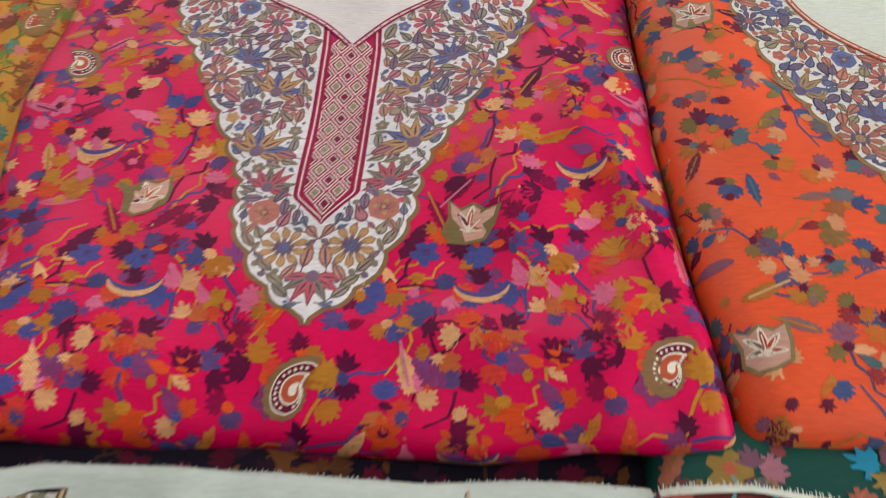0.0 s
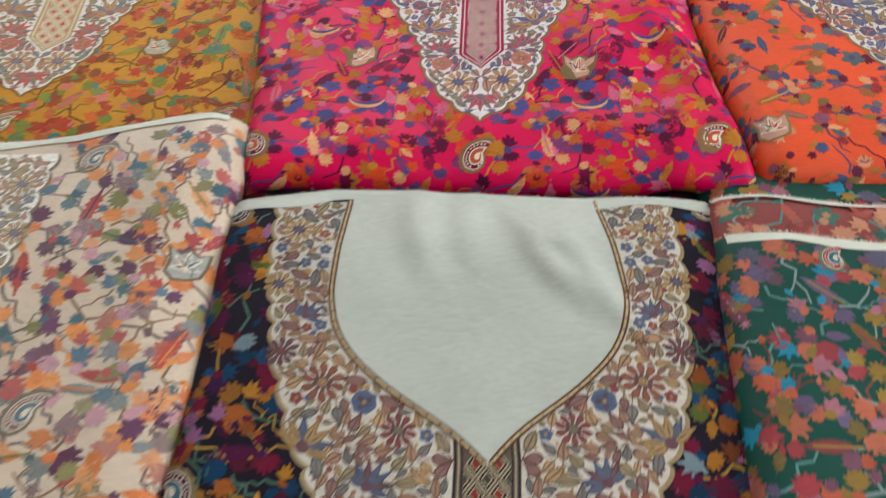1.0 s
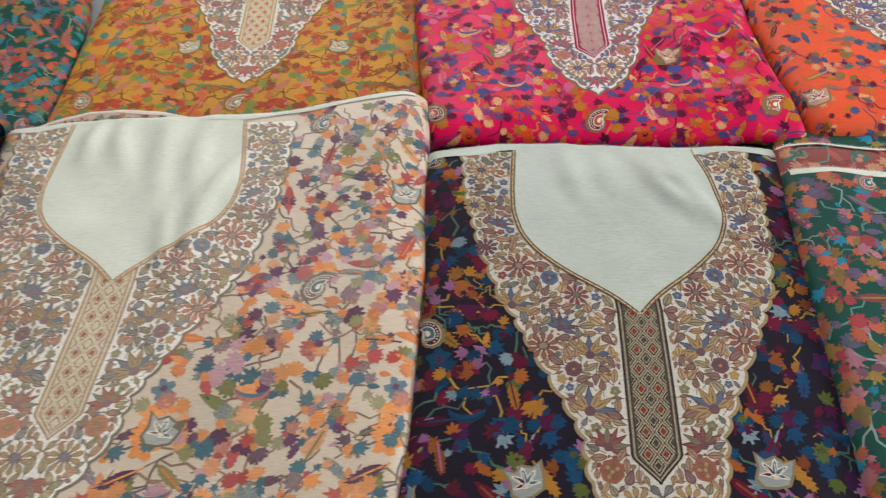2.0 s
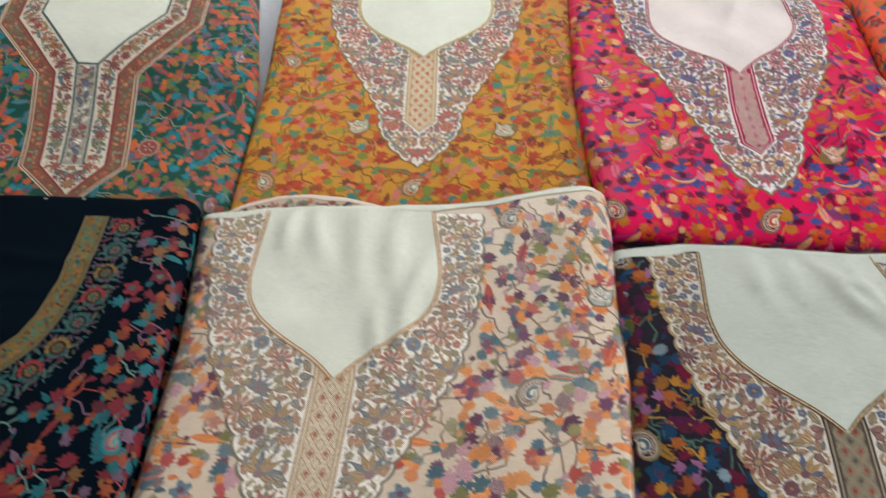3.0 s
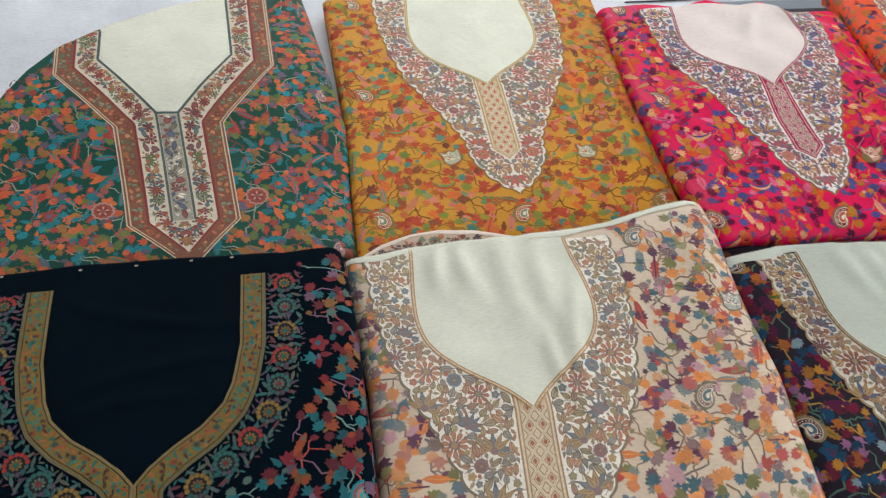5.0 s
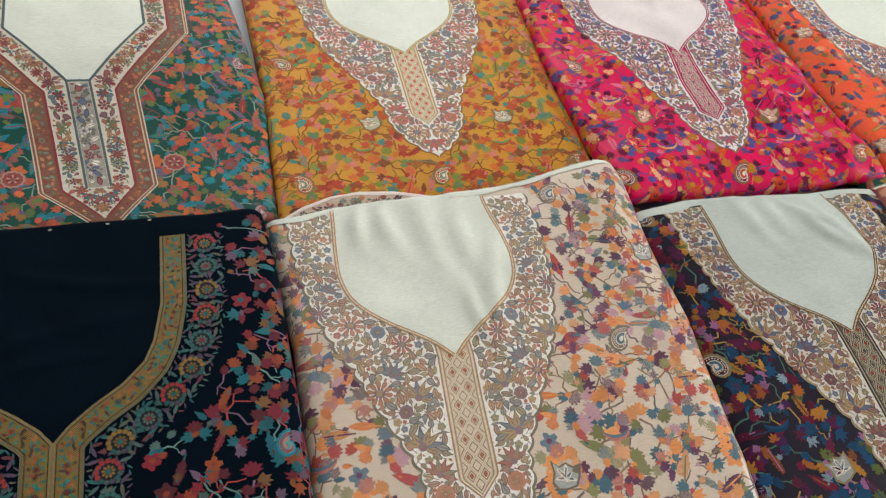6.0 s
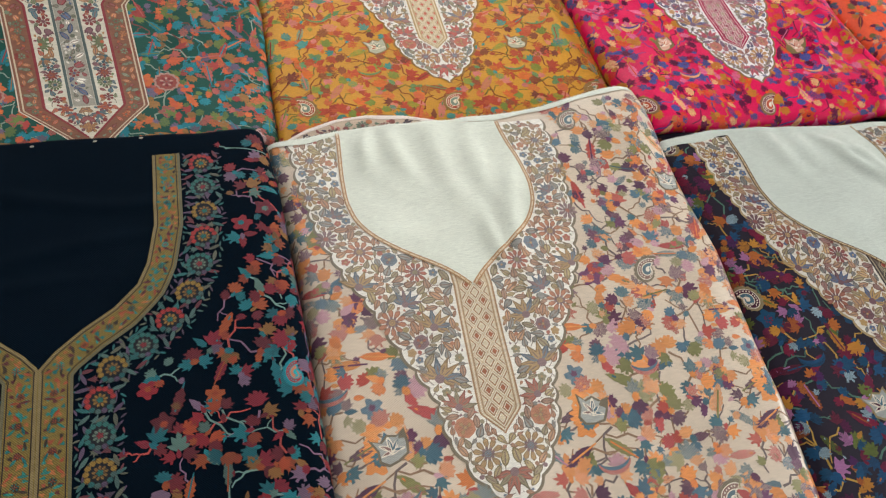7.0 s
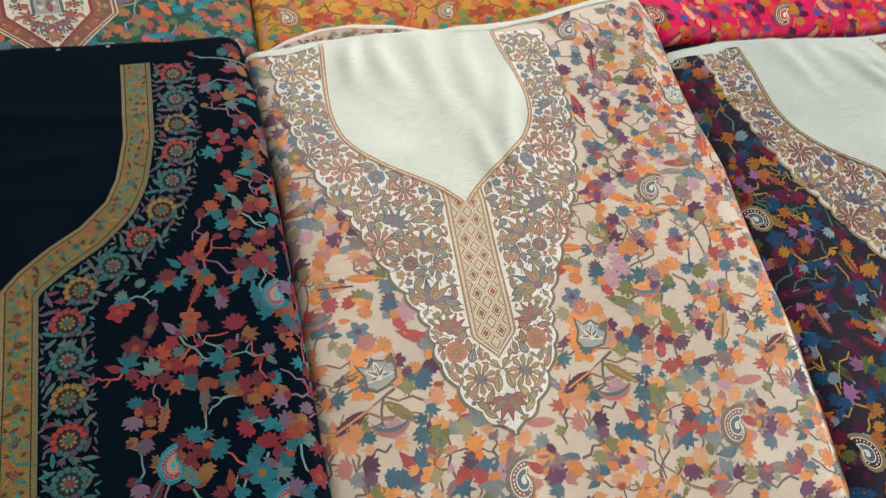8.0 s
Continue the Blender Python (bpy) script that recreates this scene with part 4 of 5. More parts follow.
BEIGE_PAL = [L("dc8a48"), L("dc8a48"), L("d47a40"), L("dc9254"), L("4c6c7c"), L("40666f"), L("3c6270"), L("643458"), L("5c2c4a"), L("54304a"), L("86824e"), L("787646"), L("ac4438"), L("b04a48"), L("b87c92")]
beige_cloth = Cloth([(0.25, -0.772), (-0.06, -0.766), (-0.37, -0.791), (-0.52, -0.8)], [(0.23, -1.012), (0, -0.994), (-0.19, -0.999), (-0.39, -1.008), (-0.52, -1.012)],
                    [(0.28, -0.365), (-0.05, -0.367), (-0.26, -0.383), (-0.49, -0.411), (-0.52, -0.418)], [(-0.3, -0.515), (0.38, -0.525)],
                    [(-0.24, 0.241), (-0.18, 0.24), (-0.12, 0.25), (0.12, 0.258), (0.22, 0.268), (0.32, 0.292), (0.37, 0.298), (0.42, 0.288)], 0.086, 0.026, 7, 1.5,
                    [(-0.82, 0.2, 100, 0.05, 0.017, 0.006), (-0.865, 0.21, 80, 0.04, 0.014, 0.0055), (-0.755, 0.17, 95, 0.09, 0.02, 0.005), (-0.70, 0.16, 90, 0.1, 0.018, 0.004), (-0.675, 0.06, 78, 0.1, 0.016, 0.006), (-0.715, 0.0, 100, 0.06, 0.013, 0.004), (-0.43, 0.1, 85, 0.2, 0.03, 0.004), (-0.78, -0.35, 60, 0.12, 0.03, 0.004)], [(-0.42, 0.24, 0.1, 0.014), (-0.77, -0.06, 0.16, 0.008)], back_r=0.004)
beige, beige_thread, b_rng = yoke_suit("beige_suit_fabric", "folded beige suit length with autumn leaf pattern and floral yoke", beige_cloth, L("d2bfa7"), -0.06, BEIGE_PAL, [L("6a5a58"), L("8a6a50")],
                                       [L("b87450"), L("ae8a56"), L("64727e"), L("806062"), L("a85a44"), L("8c8260")], L("6f6450"), (L("b08458"), L("dcc8a8")), (L("cdb794"), L("a47c58"), L("e6dac2"), L("a8684a"), L("d8c8a8")),
                                       (L("6f6450"), L("e6dcc8"), L("8a6a60"), L("5a7078")), 33, 0.0177, 0.0332, 0.36, 0.55, 0.05, yoke_ground=(0.86, 0.81, 0.71), extra=((0.37, 0.146, -0.1),), ink=(0.27, 0.19, 0.14), leaf_cols=[L("a87450"), L("8c7c58"), L("7c7a72"), L("9a7054"), L("a08a58"), L("b08058")])
selvage(beige_cloth, beige, -0.236, 0.385, 0.013, M_CREAM, 0.0024)
fringe(beige_cloth, M_CREAM, beige, -0.23, 0.37, b_rng, 0.005)

NAVY_PAL = [L("b07a2e"), L("a06a28"), L("a05a28"), L("1a4464"), L("1a4464"), L("16405a"), L("6a1830"), L("641830"), L("50183c"), L("56602c"), L("98648a"), L("8aa0a8"), L("441f4a"), L("5a1c2c"), L("5a1830"), L("17405c"), L("8a4a24")]
navy_cloth = Cloth([(0.15, -0.113), (-0.12, -0.11), (-0.32, -0.124), (-0.5, -0.13)], [(0.16, -0.375), (-0.05, -0.378), (-0.26, -0.393), (-0.55, -0.435)], [(0.16, 0.152), (-0.08, 0.13), (-0.55, 0.09)],
                   [(-0.3, -0.545), (0.3, -0.545)], [(-0.28, 0.178), (-0.2, 0.185), (-0.15, 0.193), (-0.08, 0.191), (0.0, 0.187), (0.1, 0.180), (0.16, 0.182), (0.26, 0.178)], 0.09, 0.026, 9, 0.9,
                   [(-0.035, 0.07, 128, 0.06, 0.015, 0.007), (0.0, 0.06, 118, 0.06, 0.014, 0.006), (-0.05, 0.12, 140, 0.04, 0.013, 0.004), (-0.17, 0.13, 95, 0.06, 0.018, 0.005), (-0.12, 0.14, 85, 0.05, 0.018, 0.004)], slope=(0.1, 0.2, -0.012), back_r=0.004)
navy, _, n_rng = yoke_suit("dark_purple_suit_fabric", "folded dark purple suit length with jewel leaf pattern and floral yoke", navy_cloth, L("1c1422"), -0.122, NAVY_PAL, [L("a8843c"), L("4a6a5a")],
                           [L("8a4630"), L("a8844a"), L("3c5478"), L("5a2c3c"), L("7a2428"), L("6f6a4a")], L("a8926c"), (L("6a4c38"), L("c8b48c")), (L("6a5e52"), L("2e282c"), L("b4a688"), L("8a3a30"), L("4a4640")),
                           (L("8a7a58"), L("d8ccb8"), L("4a2434"), L("4a6a78")), 44, 0.0165, 0.0332, 0.65, 0.15, 0.0, yoke_ground=(0.64, 0.59, 0.50), plain_mat=M_CREAM_GREY_SHADED, leaf_cols=[L("9a7048"), L("86744c"), L("74423c"), L("946848"), L("5a5a58"), L("a88250")])
# Raw edge in the greyed cream, whose colour holds the pink hem's shadow.
selvage(navy_cloth, navy, -0.262, 0.25, 0.02, M_CREAM_GREY_SHADED, 0.0024)
fringe(navy_cloth, M_CREAM_GREY_SHADED, navy, -0.26, 0.24, n_rng, 0.0042)
# Dark patterned fold added to fill the shadowed gap under the pink hem.
tucked = Cloth([(0.1, -0.1), (0.3, -0.1)], [(0.1, -0.375), (0.3, -0.375)], [(0.1, 0.2), (0.3, 0.215)], [(-0.3, 0.1), (0.3, 0.1)], [(-0.3, 0.235), (0.3, 0.232)], 0.046, 0.012, 50, 0.8)
part("shaded_gap_fold", tucked.mesh("shaded_gap_fold", 0.012), bpy.data.materials["dark_purple_suit_fabric_ground"], navy)
tb = Batch()
scatter_leaves(tb, tucked, 0.034, 0.0165, [L("6a1830"), L("7a4a28"), L("3a2030")], [L("4a3028")], n_rng, lambda s, q, m: q > 0.15)
tb.finish("gap_leaf_pattern", tucked, bpy.data.materials["dark_purple_suit_fabric_threads"], navy, kind="stuff")

ORANGE_PAL = [L("5a1038"), L("5a1038"), L("3a5278"), L("34507a"), L("b8742c"), L("d8a878"), L("7a6a3c"), L("4a6a70")]
orange_cloth = Cloth([(0.2, 0.47), (0.9, 0.475)], [(0.19, 0.212), (0.32, 0.2), (0.5, 0.191), (0.95, 0.2)], [(0.2, 0.77), (0.95, 0.78)], [(-0.3, 0.209), (-0.1, 0.204), (0.3, 0.206)], [(-0.3, 0.93), (0.3, 0.93)],
                     0.097, 0.03, 12, 0.8, [(0.25, 0.6, 95, 0.2, 0.03, 0.005)])
orange, _, _ = yoke_suit("orange_suit_fabric", "folded orange suit length with sparse leaf pattern and floral yoke", orange_cloth, L("ea5426"), 0.512, ORANGE_PAL, [L("5a1038"), L("3a5278"), L("b8742c")],
                         [L("b0583c"), L("a8804c"), L("4a5490"), L("4c3464"), L("b8483c"), L("7a6a58")], L("8a7a50"), (L("b04a38"), L("e0c8b0")), (L("c85a3c"), L("a03a28"), L("e8d0b8"), L("8a6a50"), L("a04030")),
                         (L("8a7a50"), L("ece0c8"), L("8a6a58"), L("b0402c")), 55, 0.0138, 0.0365, 0.48, 0.3, 0.0, motifs=False, extra=((-0.242, -0.239, 0.1), (-0.233, 0.116, 0.0), (0.24, -0.22, 0.0)), leaf_cols=[L("3c4a80"), L("b0583c"), L("4a3060"), L("8a7a50")])

# green length, laid askew, with an angular banded neck
GREEN_PAL = [L("c85a34"), L("c85a34"), L("d06a34"), L("12808c"), L("0f7884"), L("a03a34"), L("6a5a70"), L("9a6a34"), L("6a7a38"), L("b05a50")]
green_cloth = Cloth([(0.27, -1.252), (0.37, -1.266), (0.6, -1.298), (0.95, -1.316)], [(0.26, -1.575), (0.41, -1.6), (0.56, -1.622), (0.7, -1.63), (0.97, -1.66)], [(0.26, -0.984), (0.57, -0.978), (0.97, -1.04)],
                    [(-0.3, 0.265), (0.3, 0.262)], [(-0.33, 0.61), (-0.3, 0.66), (-0.26, 0.72), (-0.2, 0.79), (-0.11, 0.855), (0.03, 0.925), (0.12, 0.945), (0.28, 0.965)], 0.052, 0.022, 14, 0.9,
                    [(-1.1, 0.6, 85, 0.25, 0.03, 0.004)], slope=(0.38, 0.72, 0.048), back_r=0.012)


def angular_suit():
    Batch.ink = (0.2, 0.12, 0.1)
    rng = random.Random(66)
    ground = L("0e4a3e")
    root = tagged(new("green_suit_fabric"), "folded bottle-green suit length with angular banded neck", "fabric", "folded suit lengths")
    mat, thread = cloth_material("green_ground", ground, 0.6, 0.0, 0.2), thread_material("green_threads", ground, 0.62, 0.3)
    part("fabric", green_cloth.mesh("fabric"), mat, root)
    v = 0.6
    inner = [(0.36, 0.12), (0.145, 0.123), (0.0, 0.019)]
    mid = [(0.36, 0.164), (0.125, 0.164), (-0.02, 0.058), (-0.232, 0.056), (-0.298, 0.0)]
    outer = [(0.36, 0.203), (0.108, 0.203), (-0.024, 0.097), (-0.235, 0.093), (-0.318, 0.012)]
    w_in = lambda d: half_width(inner, d) if d >= 0 else 0.019
    w_mid, w_out = (lambda d: half_width(mid, d) if d > -0.298 else 0.0), (lambda d: half_width(outer, d) if d > -0.318 else 0.0)
    leaves = Batch()
    scatter_leaves(leaves, green_cloth, 0.027, 0.0148, GREEN_PAL, [L("7a3a34"), L("12808c"), L("8a9a88")], rng, lambda s, q, m: abs(s) > w_out(q - v) - m * 0.1)
    leaves.finish("leaf_pattern", green_cloth, thread, root, "woven leaf sprays in many colours", "stuff")

    def top_at(s):
        return float(green_cloth.line(green_cloth.back, s)) - 0.014 - v

    def panel(name, wa, wb, d0, col, h, label, hatch=0.2, lines=()):
        b = Batch()
        for m in (1, -1):
            ds = list(np.arange(d0, 0.37, 0.004))
            b.rows([d + v for d in ds], [m * wa(d) for d in ds], [m * wb(d) for d in ds], 10, col, h, hatch)
            for t, wd, lc in lines:
                b.strip([(m * (wa(d) + (wb(d) - wa(d)) * t), d + v) for d in ds], wd, lc, h + 0.00025, 0.2)
        return b.finish(name, green_cloth, thread, root, label)

    zero = lambda d: 0.0
    panel("outer_band", zero, w_out, -0.318, L("88553e"), 0.0008, "rust woven outer band", 0.3, ((0.985, 0.002, L("d8cbb4")),))
    panel("rim_line", lambda d: w_out(d) - 0.0085, lambda d: w_out(d) - 0.006, -0.3, L("d0b898"), 0.0011, "pale line in the outer band")
    panel("floral_band", zero, lambda d: w_mid(d), -0.298, L("d6cdb8"), 0.0012, "cream floral inner band", 0.1)
    panel("red_line", lambda d: w_mid(d) - 0.001, lambda d: w_mid(d) + 0.0035, -0.294, L("8a2a30"), 0.0014, "dark red edging line")
    neck = Batch()
    ds = np.arange(0.0, 0.38, 0.006)
    for m in (1, -1):
        dm = list(ds)
        neck.rows([d + v for d in dm], [0] * len(dm), [m * w_in(d) for d in dm], 22, CREAM, 0.0015)
    neck.finish("neck", green_cloth, M_CREAM, root, "plain cream neck field")
    edge = Batch()
    for m in (1, -1):
        pts = [(m * w_in(d), d + v) for d in np.arange(0, 0.40, 0.004) if d < top_at(m * w_in(d))]
        edge.strip(pts, 0.005, L("4a5a58"), 0.0018, 0.1)
        edge.strip([(m * 0.019, d + v) for d in np.arange(-0.232, 0.004, 0.006)], 0.0045, L("54605c"), 0.0018, 0.1)
    edge.strip([(s, v) for s in np.linspace(-0.02, 0.02, 8)], 0.005, L("4a5a58"), 0.0019)
    edge.finish("neck_border", green_cloth, thread, root, "grey-green edging of neck and placket")
    plk = Batch()
    plk.rows(np.arange(-0.232, -0.002, 0.006) + v, [-0.016] * 39, [0.016] * 39, 6, L("a8a090"), 0.0016, 0.3)
    plk.finish("placket", green_cloth, thread, root, "greyish floral placket strip")
    fl = Batch()
    pal = [L("b05a3c"), L("8a3a38"), L("4a6a70"), L("6a7a50"), L("a8784c"), L("7a4a50")]
    stop = lambda s, d, m: d + m < max(top_at(s), top_at(-s))

    def in_mid(s, q, m):
        d = q - v
        lo = w_in(max(d, 0) + m) if d > -0.01 else 0.019
        return stop(s, d, m) and s - m > lo + 0.004 and s + m < w_mid(d - m) - 0.003 if d > -0.235 else d - m > -0.29 and s + m * 1.3 < w_mid(d) - 0.003
    fill_floral(fl, in_mid, (0, 0.17, v - 0.29, v + 0.34), pal, rng, ((0.0115, 1200), (0.0085, 1800), (0.006, 3000), (0.0044, 4000), (0.003, 4000)), h=0.0016, stem=L("6a5a48"))
    fill_floral(fl, lambda s, q, m: abs(s) + m < 0.015 and -0.228 < q - v - m and q - v + m < -0.004, (-0.012, 0.012, v - 0.23, v), [L("8a3a38"), L("4a5a78"), L("d8d0c0"), L("6a6a58")], rng, ((0.009, 120), (0.005, 300), (0.003, 300)), mirror=False, h=0.0019)
    fl.finish("band_pattern", green_cloth, thread, root, "small woven flowers of the band", "stuff")
    of = Batch()
    in_out = lambda s, q, m: stop(s, q - v, m) and s - m > w_mid(q - v + m) + 0.005 and s + m < w_out(q - v - m) - 0.009
    fill_floral(of, in_out, (0, 0.2, v - 0.3, v + 0.34), [L("6a7458"), L("b8603c"), L("7a8468"), L("8a3a30"), L("c07a4c")], rng, ((0.0062, 1800), (0.0042, 2500), (0.003, 3000)), h=0.0012)
    of.finish("outer_band_pattern", green_cloth, thread, root, "muted woven buds of the outer band", "stuff")
    cols = (L("b88c7c"), L("c49a88"), L("8a2a30"), L("9a443a"))
    for s, q in ((-0.128, 0.402), (0.127, 0.412)):
        rosette(green_cloth, thread, root, (s, q), 0.018, cols)
    for s, q, f in ((0.285, 0.63, 1), (-0.265, 0.59, -1), (0.245, 0.285, 1)):
        paisley_motif(green_cloth, thread, root, (s, q), 0.0155, 0.3 * f, (L("b89088"), L("d8c0b0"), L("6a2a44"), L("8a5a78")), f)
    selvage(green_cloth, root, -0.06, 0.27, 0.004, M_CREAM)
    fringe(green_cloth, M_CREAM, root, -0.2, 0.26, rng, 0.007)
    under_layers(green_cloth, root, mat, thread, GREEN_PAL, [L("7a3a34")], rng, 0.0135, 0.03)
    return root


angular_suit()

# black length with gold bands
BLACK_PAL = [L("b44a26"), L("b05226"), L("0e8088"), L("0e8088"), L("0e747e"), L("9a1e2c"), L("8a1c30"), L("84667e"), L("64867a"), L("9a6a34"), L("7a1a28")]
BLACK_PAL = [tuple(0.62 * c for c in col) for col in BLACK_PAL]
black_cloth = Cloth([(0.25, -1.3), (-0.55, -1.3)], [(0.25, -1.585), (-0.55, -1.6)], [(0.24, -1.012), (0.15, -1.002), (-0.2, -0.997), (-0.55, -0.998)],
                    [(-0.3, -0.545), (0.3, -0.545)], [(-0.3, 0.235), (-0.1, 0.247), (0.05, 0.243), (0.2, 0.238), (0.27, 0.246), (0.3, 0.236)], 0.116, 0.026, 17, 0.8,
                    [(-1.3, 0.05, 12, 0.12, 0.012, 0.003), (-1.25, 0.12, 170, 0.14, 0.012, 0.003), (-1.34, 0.0, 8, 0.1, 0.01, 0.0025)], back_r=0.008)


def banded_suit():
    Batch.ink = (0.015, 0.016, 0.02)
    rng = random.Random(77)
    ground = L("04101a")
    root = tagged(new("black_suit_fabric"), "folded black suit length with gold-banded neck and bright leaves", "fabric", "folded suit lengths")
    mat, thread = cloth_material("black_ground", ground, 0.8, 0.0, 0.03), thread_material("black_threads", ground, 0.62, 0.3)
    part("fabric", black_cloth.mesh("fabric"), mat, root)
    v = -0.114
    neck = [(0.4, 0.133), (0.31, 0.133), (0.19, 0.131), (0.13, 0.12), (0.10, 0.108), (0.07, 0.08), (0.045, 0.045), (0.02, 0.016), (0, 0.0)]
    # the neckline as a path, widened step by step into the bands
    ds = np.concatenate([np.linspace(0.312, 0.12, 40), np.linspace(0.115, 0.0, 46)])
    curve = np.array([(float(half_width(neck, d)), d) for d in ds])
    tan = np.gradient(curve, axis=0)
    tan /= np.linalg.norm(tan, axis=1, keepdims=True)
    out = np.stack([-tan[:, 1], tan[:, 0]], 1)
    for _ in range(12):
        out[1:-1] = (out[:-2] + out[1:-1] * 2 + out[2:]) / 4
    out[0] = (1, 0)

    def along(off):
        """The neckline moved outwards, and on down the placket."""
        p = curve + out * off
        keep = [tuple(a) for a in p if a[0] >= off - 0.001 or a[1] > 0.1]
        low = min(y for _, y in keep)
        return keep + [(off, y) for y in np.arange(low - 0.006, -0.43, -0.008)]

    def band(name, o0, o1, col, h, label, hatch):
        b = Batch()
        n = max(2, int((o1 - o0) / 0.004))
        steps = [along(o0 + (o1 - o0) * i / n) for i in range(n + 1)]
        for i in range(n):
            o = o0 + (o1 - o0) * (i + 0.5) / n
            for m in (1, -1):
                b.strip([(m * x, y + v) for x, y in along(o)], (o1 - o0) / n * 1.06, col, h + 0.00001 * (i % 2), hatch)
        return b.finish(name, black_cloth, thread, root, label)

    def pave(b, o0, o1, sizes, pal, h):
        """Blooms at even steps along a band."""
        for size, gap, frac, kind in sizes:
            path = np.array(along(o0 + (o1 - o0) * frac))
            seg = np.concatenate([[0], np.cumsum(np.linalg.norm(np.diff(path, axis=0), axis=1))])
            t = gap * 0.6
            while t < seg[-1]:
                p = (float(np.interp(t, seg, path[:, 0])), float(np.interp(t, seg, path[:, 1])))
                c1, c2, c3 = (tone(rng.choice(pal), rng) for _ in range(3))
                a, j = rng.uniform(0, 6.28), rng.uniform(-1, 1) * (0.001 if kind == "f" else 0.003)
                for m in (1, -1):
                    pm = ((p[0] + j) * m, p[1] + v)
                    if kind == "f":
                        flower(b, pm, size, 12, c1, c2, c3, a, h)
                        flower(b, pm, size * 0.55, 8, c3, c1, c2, a, h + 0.0002)
                    elif kind == "l":
                        b.fan(turn(SERRATE, a * m, size, pm, 0.7), pm, c1, h - 0.0001 * rng.random(), 0.3)
                    else:
                        b.fan(turn(FORK, a * m, size, pm, 0.8), pm, c1, h - 0.0002 + 0.0001 * rng.random(), 0.3)
                t += gap

    limit_line = [(y, x) for x, y in along(0.092)]
    limit = lambda q: half_width(limit_line, q - v)
    leaves = Batch()
    scatter_leaves(leaves, black_cloth, 0.0332, 0.0150, BLACK_PAL, [L("a8443c"), L("6a8a80"), L("7a5a70")], rng, lambda s, q, m: abs(s) > limit(q) + m * 0.95)
    leaves.finish("leaf_pattern", black_cloth, thread, root, "bright woven leaves and flowers", "stuff")
    band("gold_band", 0.0, 0.036, L("86702f"), 0.0008, "gold woven band", 0.7)
    for o, w, col in ((0.0045, 0.0012, "2a2018"), (0.0305, 0.0012, "2a2018"), (0.0345, 0.0035, "6a6448"), (0.002, 0.003, "86744a")):
        band("band_line", o - w / 2, o + w / 2, L(col), 0.00105, "thin line in the gold band", 0.3)
    gb = Batch()
    pave(gb, 0.006, 0.029, ((0.0048, 0.034, 0.5, "f"), (0.0062, 0.017, 0.28, "l"), (0.0062, 0.017, 0.72, "l"), (0.0045, 0.009, 0.15, "k"), (0.0045, 0.009, 0.85, "k"), (0.0058, 0.012, 0.5, "k")), [L("9a4a2c"), L("1f6a66"), L("2a7a6c"), L("5a2a28"), L("2f7a70"), L("a86434"), L("3c3020")], 0.0013)
    gb.finish("gold_band_pattern", black_cloth, thread, root, "small buds of the gold band", "stuff")
    db = Batch()
    db.hatch = 0.75
    muted = [L("46605a"), L("57435a"), L("22605f"), L("4a3c4c"), L("58594a"), L("2f5653"), L("642f36")]
    pave(db, 0.04, 0.088, ((0.0095, 0.0125, 0.14, "l"), (0.0095, 0.0125, 0.86, "l"), (0.0085, 0.0125, 0.36, "k"), (0.0085, 0.0125, 0.64, "k"), (0.005, 0.0085, 0.03, "l"), (0.005, 0.0085, 0.97, "l"), (0.0075, 0.0125, 0.5, "l")), muted, 0.0011)
    path = np.array(along(0.064))
    seg = np.concatenate([[0], np.cumsum(np.linalg.norm(np.diff(path, axis=0), axis=1))])
    for i, t in enumerate(np.arange(0.022, seg[-1], 0.043)):
        p = (float(np.interp(t, seg, path[:, 0])), float(np.interp(t, seg, path[:, 1])))
        ring = ((L("a8302c"), L("9a7430"), L("1f6a60")), (L("2a6a62"), L("6a7a68"), L("8a2c30")), (L("96742c"), L("86622c"), L("1f6a60")))[i % 3]
        for m in (1, -1):
            o = (p[0] * m, p[1] + v)
            fb = Batch()
            fb.hatch = 0.75
            fb.fan([(o[0] + 0.0165 * math.cos(k * math.pi / 12), o[1] + 0.0165 * math.sin(k * math.pi / 12)) for k in range(24)], o, L("0a0c12"), 0.0012)
            for k in range(13):
                t = 0.2 + k * 2 * math.pi / 13
                tip = (o[0] + 0.0118 * math.cos(t), o[1] + 0.0118 * math.sin(t))
                fb.fan(turn(FAN, t - math.pi / 2, 0.0058, tip, 0.8), tip, ring[0] if k < 8 else muted[k % 3], 0.0014)
            flower(fb, o, 0.0088, 9, ring[1], ring[1], ring[2], 0.2, 0.0016)
            fb.fan(turn(STAR, 0.3, 0.0042, o), o, ring[2], 0.0019)
            fb.finish("flower_motif", black_cloth, thread, root)
    db.finish("floral_band_pattern", black_cloth, thread, root, "muted flowers of the floral band", "stuff")
    for s, d in ((0.282, -0.05), (-0.27, -0.05), (0.26, -0.28), (-0.25, -0.3), (0.16, -0.22)):
        paisley_motif(black_cloth, thread, root, (s, v + d), 0.021, 0.2, (L("127a84"), L("1a9aa0"), L("a02c34"), L("c07a5c")), 1 if s > 0 else -1)
    sp = Batch()
    for s in (-0.21, -0.1, -0.02, 0.06, 0.12):
        p = (s, 0.232)
        sp.fan(turn(BLOB, s, 0.0022, p, 1.6), p, L("a8a090"), 0.0008)
    sp.finish("lint_fleck", black_cloth, thread, root, "pale lint flecks", "stuff")
    under_layers(black_cloth, root, mat, thread, BLACK_PAL, [L("a8443c")], rng, 0.0155, 0.034)
    return root


banded_suit()


